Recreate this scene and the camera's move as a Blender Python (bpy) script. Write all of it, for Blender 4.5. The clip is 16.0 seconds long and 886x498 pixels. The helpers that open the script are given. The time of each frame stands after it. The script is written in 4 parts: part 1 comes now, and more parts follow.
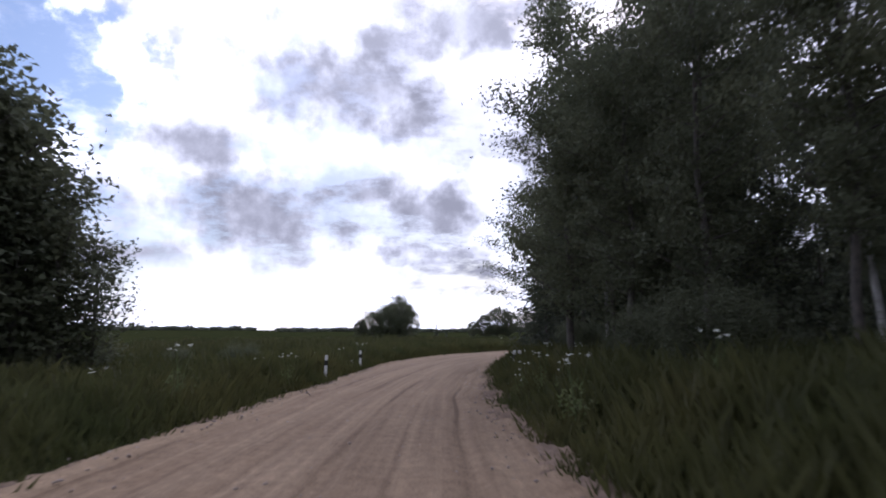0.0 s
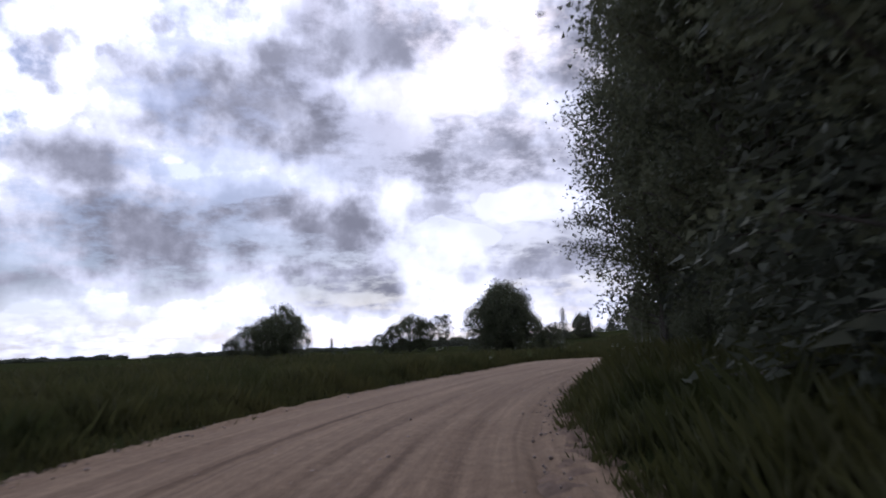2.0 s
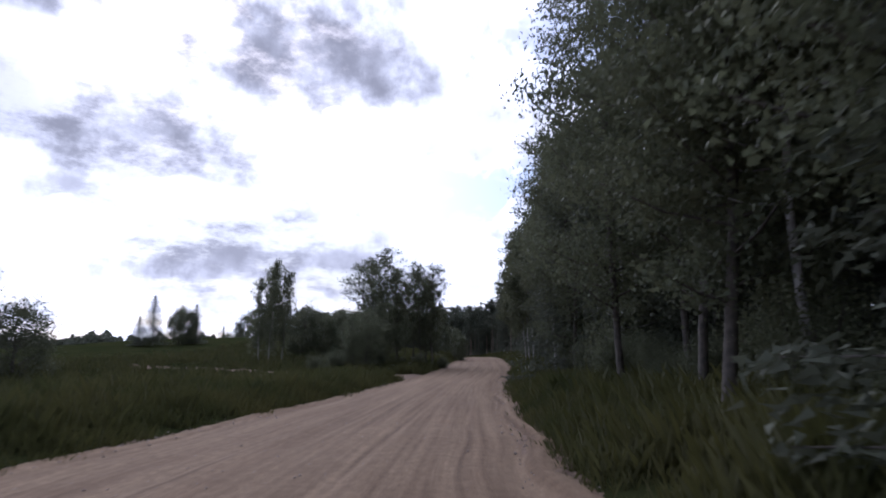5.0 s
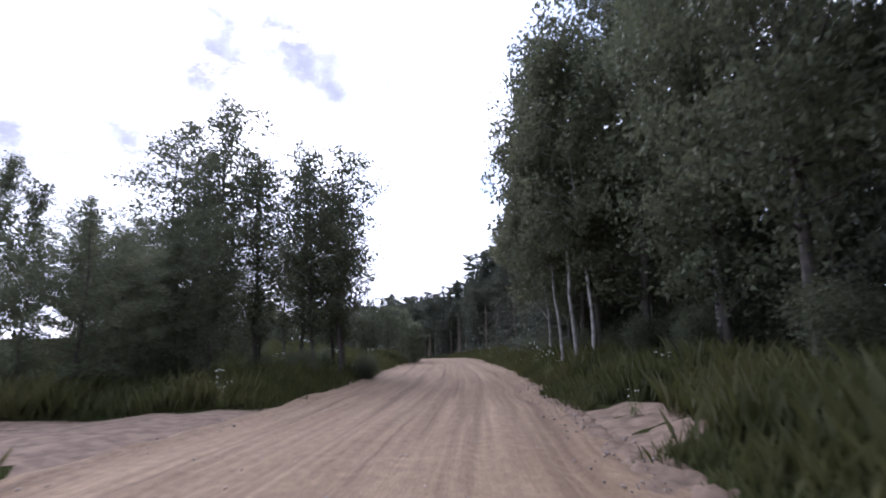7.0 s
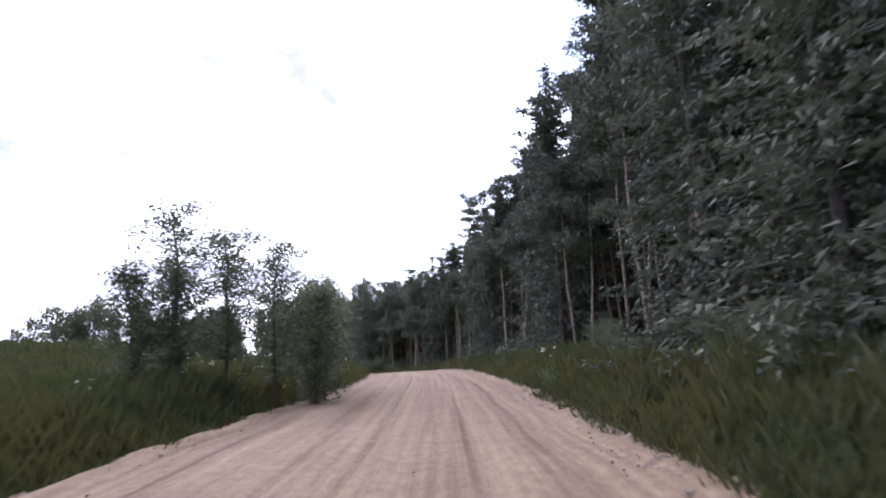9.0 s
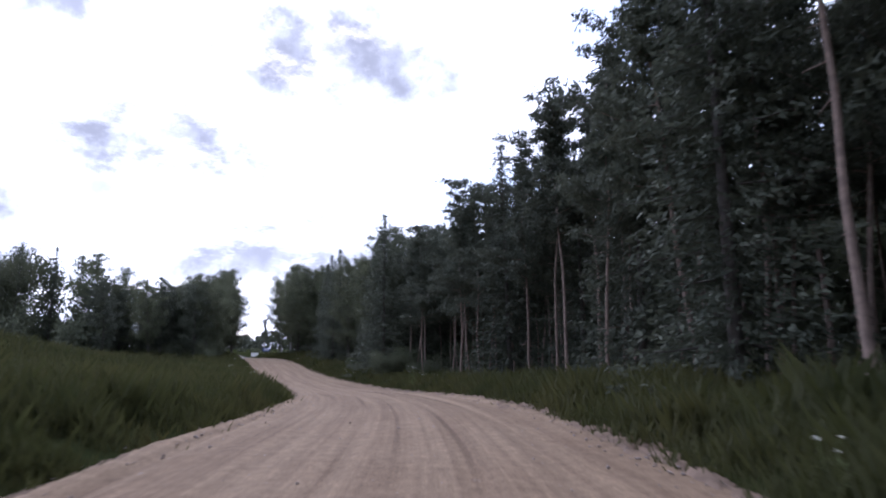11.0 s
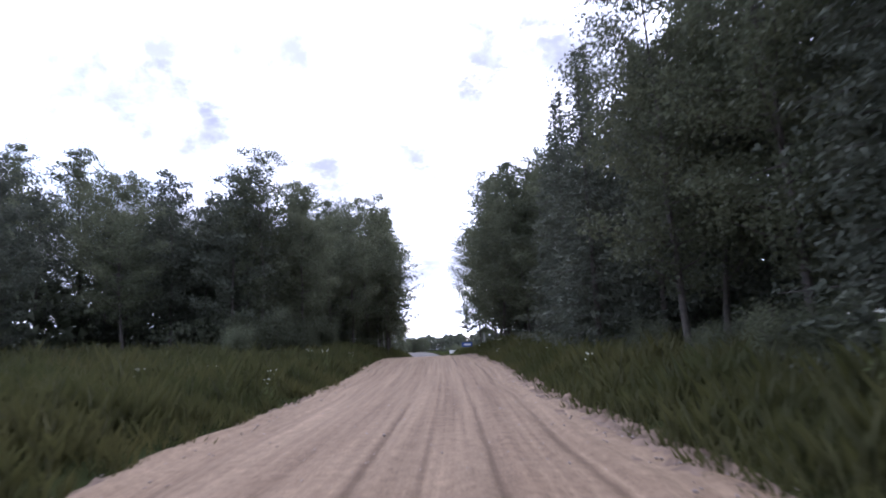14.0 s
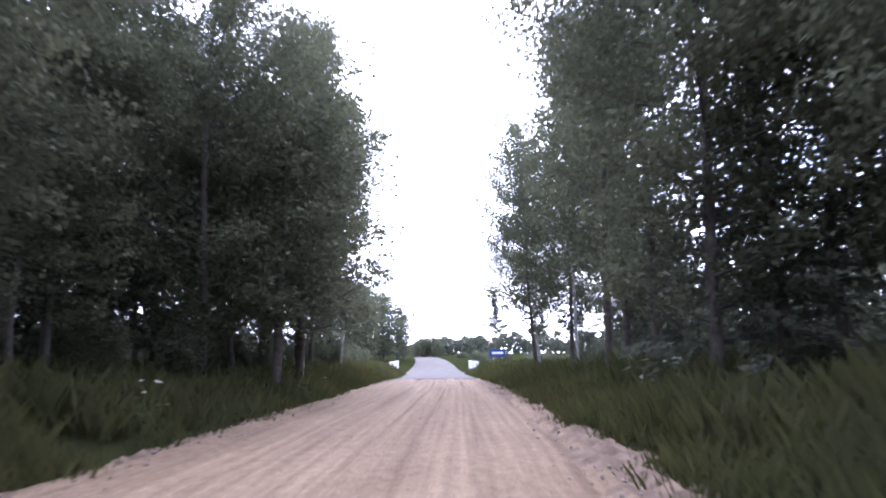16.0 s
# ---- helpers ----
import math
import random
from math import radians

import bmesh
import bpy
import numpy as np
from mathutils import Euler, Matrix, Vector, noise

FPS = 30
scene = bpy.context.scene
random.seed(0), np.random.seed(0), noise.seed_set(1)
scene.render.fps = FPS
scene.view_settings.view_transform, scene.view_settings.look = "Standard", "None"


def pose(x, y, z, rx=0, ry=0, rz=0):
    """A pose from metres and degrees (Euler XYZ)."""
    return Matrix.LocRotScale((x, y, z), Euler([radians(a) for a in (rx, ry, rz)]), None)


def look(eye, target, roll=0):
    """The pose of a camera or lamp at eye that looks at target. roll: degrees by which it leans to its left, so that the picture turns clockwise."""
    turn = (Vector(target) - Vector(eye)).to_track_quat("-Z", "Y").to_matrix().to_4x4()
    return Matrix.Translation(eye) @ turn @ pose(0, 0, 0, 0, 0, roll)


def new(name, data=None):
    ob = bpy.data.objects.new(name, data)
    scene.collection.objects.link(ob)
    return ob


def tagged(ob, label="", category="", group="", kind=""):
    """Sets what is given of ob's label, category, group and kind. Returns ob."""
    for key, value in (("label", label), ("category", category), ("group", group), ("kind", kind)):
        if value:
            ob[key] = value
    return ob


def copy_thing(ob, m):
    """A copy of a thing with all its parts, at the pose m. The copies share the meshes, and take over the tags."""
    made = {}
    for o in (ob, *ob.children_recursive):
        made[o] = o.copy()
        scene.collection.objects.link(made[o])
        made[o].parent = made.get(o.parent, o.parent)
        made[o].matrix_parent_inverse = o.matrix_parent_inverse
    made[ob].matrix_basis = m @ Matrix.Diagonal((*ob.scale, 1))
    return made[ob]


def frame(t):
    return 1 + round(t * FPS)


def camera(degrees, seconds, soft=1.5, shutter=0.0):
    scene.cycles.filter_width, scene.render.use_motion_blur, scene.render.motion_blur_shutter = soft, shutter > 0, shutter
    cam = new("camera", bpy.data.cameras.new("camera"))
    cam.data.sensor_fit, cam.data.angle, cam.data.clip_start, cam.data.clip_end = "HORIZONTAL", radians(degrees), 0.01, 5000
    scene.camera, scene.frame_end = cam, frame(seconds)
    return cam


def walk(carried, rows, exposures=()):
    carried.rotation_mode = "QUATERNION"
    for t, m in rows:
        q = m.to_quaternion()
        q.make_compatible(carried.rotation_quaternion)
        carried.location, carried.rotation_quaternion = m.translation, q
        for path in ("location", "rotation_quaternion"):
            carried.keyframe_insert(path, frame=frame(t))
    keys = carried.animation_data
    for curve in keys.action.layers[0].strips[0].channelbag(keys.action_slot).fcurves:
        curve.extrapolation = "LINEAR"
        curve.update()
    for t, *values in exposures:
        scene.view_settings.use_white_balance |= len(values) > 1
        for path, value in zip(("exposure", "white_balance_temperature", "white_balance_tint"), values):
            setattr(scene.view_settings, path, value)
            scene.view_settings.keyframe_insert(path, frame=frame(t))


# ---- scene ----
LENS = 72.4
cam = camera(LENS, 16.0, soft=1.9, shutter=0.14)
LIFT = 0.15  # degrees by which the pinhole looks higher
# seconds, x, y, z, yaw, pitch, roll
PATH = [
    (0, -9.83, -15.76, 1.47, -4.68, 7.71, -0.26),
    (0.5, -9.14, -7.38, 1.20, -2.59, 7.70, 1.02),
    (1, -8.47, 0.93, 1.06, -4.52, 7.87, 0.23),
    (1.5, -7.36, 9.11, 1.04, -8.49, 9.37, 3.22),
    (2, -5.63, 17.17, 0.98, -13.42, 9.15, 2.31),
    (2.5, -3.15, 24.97, 0.97, -19.01, 8.45, 3.02),
    (3, 0.31, 32.38, 0.95, -24.37, 8.38, 4.59),
    (3.5, 4.50, 39.47, 0.96, -31.97, 9.08, 3.39),
    (4, 9.34, 45.73, 0.96, -37.91, 9.53, 2.43),
    (4.5, 14.28, 51.24, 1.18, -42.50, 9.52, 0.28),
    (4.7, 16.47, 53.38, 1.20, -44.67, 9.46, -0.34),
    (6.8, 43.04, 76.96, 0.51, -49.62, 9.99, 0.50),
    (7, 45.80, 79.16, 0.51, -50.07, 9.92, 1.08),
    (7.5, 52.84, 84.58, 0.63, -50.44, 10.02, 2.10),
    (8, 59.71, 89.92, 0.79, -50.40, 10.51, 3.01),
    (8.5, 66.84, 95.13, 0.87, -50.48, 10.14, 1.29),
    (8.7, 69.59, 97.39, 0.93, -50.54, 10.16, 2.14),
    (10.8, 97.88, 121.99, 1.50, -44.92, 9.63, 2.20),
    (11, 100.48, 124.47, 1.50, -44.12, 9.39, -0.07),
    (11.5, 106.71, 130.93, 1.49, -39.63, 8.72, -1.12),
    (12, 112.14, 137.88, 1.25, -35.07, 8.07, -0.82),
    (12.5, 116.98, 145.18, 0.96, -28.76, 7.43, 0.32),
    (13, 121.21, 152.89, 0.58, -25.97, 7.61, -0.61),
    (13.5, 124.85, 160.97, 0.33, -24.60, 7.87, 0.67),
    (14, 128.56, 169.28, 0.27, -23.57, 9.74, 2.35),
    (14.5, 132.44, 177.68, 0.39, -22.26, 10.34, 2.66),
    (15, 136.25, 186.22, 0.62, -22.21, 10.73, 2.33),
    (15.5, 140.03, 194.80, 0.99, -21.92, 10.77, 1.29),
    (16, 143.79, 203.32, 1.38, -21.88, 9.91, 0.35),
]
EXPOSURES = [(0.0, -0.36, 5650, 20), (1.0, -0.66, 5650, 20), (2.0, -0.98, 5600, 20), (2.5, -0.93, 5600, 20), (3.0, -1.05, 5550, 20), (3.7, -1.1, 5550, 20), (4.7, -0.66, 5450, 20), (6.0, -0.15, 5500, 20), (7.0, 0.42, 5500, 20), (8.0, 0.72, 5500, 20), (8.7, 0.86, 5550, 20), (11.0, 0.10, 5350, 20), (13.0, 0.30, 5350, 20), (14.5, 0.74, 5350, 22), (16.0, 1.6, 5300, 25)]
walk(cam, [(t, pose(x, y, z, 90 + pitch + LIFT, roll, yaw)) for t, x, y, z, yaw, pitch, roll in PATH], EXPOSURES)

# ---- world, sun ----
SUN_AZ, SUN_EL = 24.0, 40.0  # degrees east of +y, and up


def sky():
    world = bpy.data.worlds.new("sky")
    scene.world = world
    world.use_nodes = True
    nt = world.node_tree
    nt.nodes.clear()
    n, link = nt.nodes.new, nt.links.new

    def math_node(op, a, b=None, c=None):
        m = n("ShaderNodeMath")
        m.operation = op
        for k, v in enumerate((a, b, c)):
            if v is None:
                continue
            if isinstance(v, (int, float)):
                m.inputs[k].default_value = v
            else:
                link(v, m.inputs[k])
        return m.outputs[0]

    out, bg = n("ShaderNodeOutputWorld"), n("ShaderNodeBackground")
    clear = n("ShaderNodeTexSky")
    clear.sky_type, clear.sun_disc = "NISHITA", False
    clear.sun_elevation, clear.sun_rotation = radians(SUN_EL), radians(SUN_AZ)
    clear.air_density, clear.dust_density = 1.0, 2.0
    co = n("ShaderNodeTexCoord")
    sep = n("ShaderNodeSeparateXYZ")
    link(co.outputs["Generated"], sep.inputs[0])
    x, y, z = sep.outputs
    up = math_node("MAXIMUM", z, 0.0)
    den = math_node("ADD", up, 0.22)
    px, py = math_node("DIVIDE", x, den), math_node("DIVIDE", y, den)
    flat = n("ShaderNodeCombineXYZ")
    link(px, flat.inputs[0]), link(py, flat.inputs[1])

    def cloud_noise(scale, detail, rough, shift):
        mp = n("ShaderNodeMapping")
        mp.inputs["Location"].default_value = shift
        link(flat.outputs[0], mp.inputs[0])
        t = n("ShaderNodeTexNoise")
        t.inputs["Scale"].default_value, t.inputs["Detail"].default_value = scale, detail
        t.inputs["Roughness"].default_value = rough
        link(mp.outputs[0], t.inputs["Vector"])
        return t.outputs["Fac"]

    def ramp(v, a, b):
        r = n("ShaderNodeMapRange")
        r.interpolation_type = "SMOOTHSTEP"
        r.inputs["From Min"].default_value, r.inputs["From Max"].default_value = a, b
        link(v, r.inputs["Value"])
        return r.outputs[0]

    # bearing and height in degrees, bent by two sizes of turbulence
    flat_len = math_node("SQRT", math_node("ADD", math_node("MULTIPLY", x, x), math_node("MULTIPLY", y, y)))
    bearing = math_node("MULTIPLY", math_node("ARCTAN2", x, y), 57.2958)
    height = math_node("MULTIPLY", math_node("ARCTAN2", z, flat_len), 57.2958)
    angles = n("ShaderNodeCombineXYZ")
    link(bearing, angles.inputs[0]), link(height, angles.inputs[1])

    def bent(vector, scale, detail, wide, high):
        t, off, by, add = n("ShaderNodeTexNoise"), n("ShaderNodeVectorMath"), n("ShaderNodeVectorMath"), n("ShaderNodeVectorMath")
        t.inputs["Scale"].default_value, t.inputs["Detail"].default_value = scale, detail
        off.operation, by.operation, add.operation = "SUBTRACT", "MULTIPLY", "ADD"
        off.inputs[1].default_value, by.inputs[1].default_value = (0.5, 0.5, 0.5), (wide, high, 0)
        link(angles.outputs[0], t.inputs["Vector"]), link(t.outputs["Color"], off.inputs[0])
        link(off.outputs[0], by.inputs[0]), link(by.outputs[0], add.inputs[0]), link(vector, add.inputs[1])
        return add.outputs[0]

    where = bent(angles.outputs[0], 0.1, 2, 7.0, 4.0)
    puffs = n("ShaderNodeTexNoise")
    puffs.inputs["Scale"].default_value, puffs.inputs["Detail"].default_value, puffs.inputs["Roughness"].default_value = 0.26, 10, 0.55
    link(angles.outputs[0], puffs.inputs["Vector"])
    lumps = math_node("MULTIPLY_ADD", puffs.outputs["Fac"], -1.9, 0.78)

    def banks(rows, inner, outer, rim=0.0):
        """The strongest of several ragged patches of sky: bearing, height, half sizes, strength."""
        total = None
        for az, el, wide, high, strong in rows:
            off, by = n("ShaderNodeVectorMath"), n("ShaderNodeVectorMath")
            off.operation, by.operation = "SUBTRACT", "MULTIPLY"
            off.inputs[1].default_value, by.inputs[1].default_value = (az, el, 0), (1 / wide, 1 / high, 0)
            link(where, off.inputs[0]), link(off.outputs[0], by.inputs[0])
            far = n("ShaderNodeVectorMath")
            far.operation = "LENGTH"
            link(by.outputs[0], far.inputs[0])
            r = n("ShaderNodeMapRange")
            r.interpolation_type = "SMOOTHSTEP"
            r.inputs["From Min"].default_value, r.inputs["From Max"].default_value = outer, inner
            r.inputs["To Max"].default_value = strong
            reach = math_node("ADD", far.outputs["Value"], lumps)
            link(reach, r.inputs["Value"])
            out_value = r.outputs[0]
            if rim:
                edge = n("ShaderNodeMapRange")
                edge.inputs["From Min"].default_value, edge.inputs["From Max"].default_value = outer, outer - 0.16
                edge.inputs["To Max"].default_value = strong * rim
                link(reach, edge.inputs["Value"])
                out_value = math_node("MULTIPLY_ADD", out_value, 1 - rim, edge.outputs[0])
            total = out_value if total is None else math_node("MAXIMUM", total, out_value)
        return total

    clearing = banks(CLEARINGS, 0.8, 1.1)
    grain = cloud_noise(2.2, 12, 0.66, (3.1, 0.7, 0))
    thin = math_node("MULTIPLY", ramp(grain, 0.56, 0.4), 0.55)
    clearing = math_node("MAXIMUM", clearing, thin)
    cover = math_node("SUBTRACT", 1.0, math_node("MULTIPLY", clearing, ramp(grain, 0.7, 0.46)))
    shade = ramp(puffs.outputs["Fac"], 0.34, 0.64)
    thick = math_node("MULTIPLY", banks(BANKS, 0.1, 1.2, 0.3), math_node("MULTIPLY_ADD", shade, 0.2, 0.8))
    stray = math_node("MULTIPLY", ramp(puffs.outputs["Fac"], 0.46, 0.66), math_node("MULTIPLY_ADD", ramp(up, 0.02, 0.2), 0.3, 0.3))
    thick = math_node("MAXIMUM", thick, stray)
    # glow of the veiled sun through the cloud
    sun = n("ShaderNodeVectorMath")
    sun.operation = "DOT_PRODUCT"
    link(co.outputs["Generated"], sun.inputs[0])
    a, e = radians(SUN_AZ), radians(SUN_EL)
    sun.inputs[1].default_value = (math.sin(a) * math.cos(e), math.cos(a) * math.cos(e), math.sin(e))
    near_sun = ramp(sun.outputs["Value"], 0.0, 1.0)
    white = n("ShaderNodeMix")
    white.data_type = "RGBA"
    white.inputs[6].default_value, white.inputs[7].default_value = (CLOUD * 1.0, CLOUD * 1.0, CLOUD * 1.05, 1), (CLOUD * 0.33, CLOUD * 0.328, CLOUD * 0.36, 1)
    link(thick, white.inputs[0])
    shine = n("ShaderNodeVectorMath")
    shine.operation = "SCALE"
    link(white.outputs[2], shine.inputs[0])
    # the thick parts hold the sun's glow back
    pale = math_node("MULTIPLY_ADD", thick, -0.8, 1.0)
    link(math_node("MULTIPLY_ADD", math_node("MULTIPLY", near_sun, pale), 2.0, 1.05), shine.inputs["Scale"])
    blue = n("ShaderNodeVectorMath")
    blue.operation = "SCALE"
    link(clear.outputs[0], blue.inputs[0])
    blue.inputs["Scale"].default_value = SKY
    mix = n("ShaderNodeMix")
    mix.data_type = "RGBA"
    link(cover, mix.inputs[0]), link(blue.outputs[0], mix.inputs[6]), link(shine.outputs[0], mix.inputs[7])
    link(mix.outputs[2], bg.inputs["Color"])
    bg.inputs["Strength"].default_value = 1.0
    link(bg.outputs[0], out.inputs[0])
    lamp = new("sun", bpy.data.lights.new("sun", "SUN"))
    lamp.data.energy, lamp.data.angle, lamp.data.color = 1.1, radians(12), (1.0, 0.95, 0.88)
    d = Vector((math.sin(a) * math.cos(e), math.cos(a) * math.cos(e), math.sin(e)))
    lamp.matrix_world = look(d * 500, (0, 0, 0))


CLOUD, SKY = 1.0, 0.19
# bearing and height in degrees, half sizes, strength: the grey undersides of the clouds, and the blue between them
BANKS = [(-11.5, 10.4, 12, 4.2, 1.0), (2.5, 10.3, 8, 5, 1.0), (5, 6.2, 6, 2.6, 1.0), (-3.5, 22, 12, 4.6, 0.95), (8.5, 19.3, 11, 4, 0.97),
         (-17, 16, 4.5, 2.4, 0.95), (-30, 9.6, 9, 3.2, 0.85), (-25, 6.6, 7, 2.2, 0.85), (19, 16.5, 10, 4.6, 0.95), (8, 29, 10, 4.2, 0.9),
         (32, 26.5, 13, 6.2, 0.97), (27, 8.6, 12, 4.2, 0.9), (37, 8.2, 8, 3, 0.85), (50, 21, 9, 4, 0.5), (20, 19, 7, 3, 0.9), (3, 20.5, 7, 4, 1.0), (1, 26.5, 8, 2.6, 0.9), (-3, 13, 6, 3, 1.0), (37, 27, 8, 4, 0.95), (21, 10.4, 6, 2, 0.85), (14, 12.5, 7, 2.2, 0.75)]
CLEARINGS = [(-34, 19.5, 10.5, 6.5, 1), (43, 14.2, 7, 2.6, 0.85), (33, 16, 3, 1.6, 0.8), (14.5, 10.5, 4, 1.2, 0.7), (47, 30, 3, 2, 0.8), (62, 30, 8, 5, 0.9), (-22, 4.5, 12, 1.6, 0.4), (46, 14.9, 9, 2.8, 1.0), (33.5, 15.6, 4, 2.0, 0.9), (40, 21, 4, 1.6, 0.8), (22, 13.2, 5, 1.6, 0.8), (-8, 15.6, 6, 1.6, 0.6), (12, 24, 7, 1.8, 0.6), (24, 12.8, 6, 1.4, 0.7)]
sky()


# ---- materials ----
def material(name, color, color2, scale=8.0, rough=0.85, bump=0.3, bump_scale=60.0, coord="Object", translucent=0.0, spread=0.0, metal=0.0, gloss=0.35):
    m = bpy.data.materials.new(name)
    m.use_nodes = True
    nt = m.node_tree
    n, link = nt.nodes.new, nt.links.new
    bsdf, out = nt.nodes["Principled BSDF"], nt.nodes["Material Output"]
    co = n("ShaderNodeTexCoord")
    t = n("ShaderNodeTexNoise")
    t.inputs["Scale"].default_value, t.inputs["Detail"].default_value = scale, 6
    link(co.outputs[coord], t.inputs["Vector"])
    fac = t.outputs["Fac"]
    r = n("ShaderNodeMapRange")
    r.inputs["From Min"].default_value, r.inputs["From Max"].default_value = 0.3, 0.7
    link(fac, r.inputs["Value"])
    mix = n("ShaderNodeMix")
    mix.data_type = "RGBA"
    mix.inputs[6].default_value, mix.inputs[7].default_value = (*color, 1), (*color2, 1)
    link(r.outputs[0], mix.inputs[0])
    col = mix.outputs[2]
    if spread:
        info, geo = n("ShaderNodeObjectInfo"), n("ShaderNodeNewGeometry")
        add = n("ShaderNodeMath")
        add.operation = "ADD"
        link(info.outputs["Random"], add.inputs[0]), link(geo.outputs["Random Per Island"], add.inputs[1])
        v = n("ShaderNodeMapRange")
        v.inputs["From Max"].default_value = 2.0
        v.inputs["To Min"].default_value, v.inputs["To Max"].default_value = 1 - spread, 1 + spread
        link(add.outputs[0], v.inputs["Value"])
        hsv = n("ShaderNodeHueSaturation")
        link(v.outputs[0], hsv.inputs["Value"]), link(col, hsv.inputs["Color"])
        col = hsv.outputs[0]
    link(col, bsdf.inputs["Base Color"])
    bsdf.inputs["Roughness"].default_value, bsdf.inputs["Metallic"].default_value = rough, metal
    bsdf.inputs["Specular IOR Level"].default_value = gloss
    if bump:
        tb = n("ShaderNodeTexNoise")
        tb.inputs["Scale"].default_value, tb.inputs["Detail"].default_value = bump_scale, 4
        link(co.outputs[coord], tb.inputs["Vector"])
        b = n("ShaderNodeBump")
        b.inputs["Strength"].default_value, b.inputs["Distance"].default_value = bump, 0.02
        link(tb.outputs["Fac"], b.inputs["Height"])
        link(b.outputs[0], bsdf.inputs["Normal"])
    if translucent:
        tr, mx = n("ShaderNodeBsdfTranslucent"), n("ShaderNodeMixShader")
        link(col, tr.inputs["Color"])
        mx.inputs[0].default_value = translucent
        link(bsdf.outputs[0], mx.inputs[1]), link(tr.outputs[0], mx.inputs[2])
        link(mx.outputs[0], out.inputs[0])
    return m


def gravel_material():
    """Dry sandy gravel: wheel streaks along the road, patches, fine grit."""
    m = bpy.data.materials.new("sandy_gravel")
    m.use_nodes = True
    nt = m.node_tree
    n, link = nt.nodes.new, nt.links.new
    bsdf = nt.nodes["Principled BSDF"]
    uv = n("ShaderNodeUVMap")

    def tex(sx, sy, detail, lo, hi):
        mp = n("ShaderNodeMapping")
        mp.inputs["Scale"].default_value = (sx, sy, 1)
        link(uv.outputs[0], mp.inputs[0])
        t = n("ShaderNodeTexNoise")
        t.inputs["Scale"].default_value, t.inputs["Detail"].default_value = 1.0, detail
        link(mp.outputs[0], t.inputs["Vector"])
        r = n("ShaderNodeMapRange")
        r.inputs["From Min"].default_value, r.inputs["From Max"].default_value = lo, hi
        link(t.outputs["Fac"], r.inputs["Value"])
        return r.outputs[0], t.outputs["Fac"]

    streak, streak_raw = tex(0.045, 1.5, 5, 0.35, 0.65)
    patch, _ = tex(0.5, 0.7, 6, 0.3, 0.7)
    # wheel lines along the road, swaying a little
    sep = n("ShaderNodeSeparateXYZ")
    link(uv.outputs[0], sep.inputs[0])

    def sway(sx, sy, amount):
        _, raw = tex(sx, sy, 3, 0, 1)
        k = n("ShaderNodeMath")
        k.operation = "MULTIPLY_ADD"
        k.inputs[1].default_value, k.inputs[2].default_value = amount, -amount / 2
        link(raw, k.inputs[0])
        return k.outputs[0]

    lat = sep.outputs[1]
    for move in (sway(0.02, 0.25, 0.9), sway(0.9, 1.2, 0.08)):
        k = n("ShaderNodeMath")
        k.operation = "ADD"
        link(lat, k.inputs[0]), link(move, k.inputs[1])
        lat = k.outputs[0]
    unit = n("ShaderNodeMapRange")
    unit.inputs["From Min"].default_value, unit.inputs["From Max"].default_value = -5.0, 4.0
    link(lat, unit.inputs["Value"])
    lines = n("ShaderNodeValToRGB")
    link(unit.outputs[0], lines.inputs[0])
    lines.color_ramp.elements[0].color = lines.color_ramp.elements[1].color = (1, 1, 1, 1)
    for c, w, v in ((-3.4, 0.14, 0.5), (-2.2, 0.07, 0.15), (-0.95, 0.16, 0.45), (-0.1, 0.06, 0.2), (0.55, 0.05, 0.4), (1.35, 0.07, 0.1), (2.35, 0.1, 0.2)):
        for d, g in ((-1.2 * w, 1.0), (-0.35 * w, v), (0.35 * w, v), (1.2 * w, 1.0)):
            e = lines.color_ramp.elements.new((c + d + 5) / 9)
            e.color = (g, g, g, 1)
    fade, _ = tex(0.09, 1.6, 5, 0.42, 0.6)
    track_n = n("ShaderNodeMix")
    track_n.data_type = "RGBA"
    track_n.inputs[6].default_value = (1, 1, 1, 1)
    link(fade, track_n.inputs[0]), link(lines.outputs[0], track_n.inputs[7])
    track = track_n.outputs[2]
    scrape, scrape_raw = tex(0.12, 7.5, 6, 0.34, 0.68)
    ripple, ripple_raw = tex(3.4, 0.8, 3, 0.4, 0.66)
    grit, grit_raw = tex(30, 30, 5, 0.3, 0.72)
    mid, mid_raw = tex(5, 7, 5, 0.35, 0.7)

    def mixed(fac, a, b):
        x = n("ShaderNodeMix")
        x.data_type = "RGBA"
        link(fac, x.inputs[0])
        for k, v in ((6, a), (7, b)):
            if isinstance(v, tuple):
                x.inputs[k].default_value = (*v, 1)
            else:
                link(v, x.inputs[k])
        return x.outputs[2]

    c1 = mixed(streak, (0.172, 0.121, 0.077), (0.263, 0.197, 0.131))
    c2 = mixed(patch, (0.194, 0.137, 0.089), (0.253, 0.188, 0.127))
    x = n("ShaderNodeMix")
    x.data_type = "RGBA"
    x.inputs[0].default_value = 0.45
    link(c1, x.inputs[6]), link(c2, x.inputs[7])
    dark = n("ShaderNodeMix")
    dark.data_type, dark.blend_type = "RGBA", "MULTIPLY"
    dark.inputs[0].default_value = 0.75
    link(x.outputs[2], dark.inputs[6])
    link(mixed(grit, (0.62, 0.60, 0.60), (1.2, 1.18, 1.16)), dark.inputs[7])
    dark2 = n("ShaderNodeMix")
    dark2.data_type, dark2.blend_type = "RGBA", "MULTIPLY"
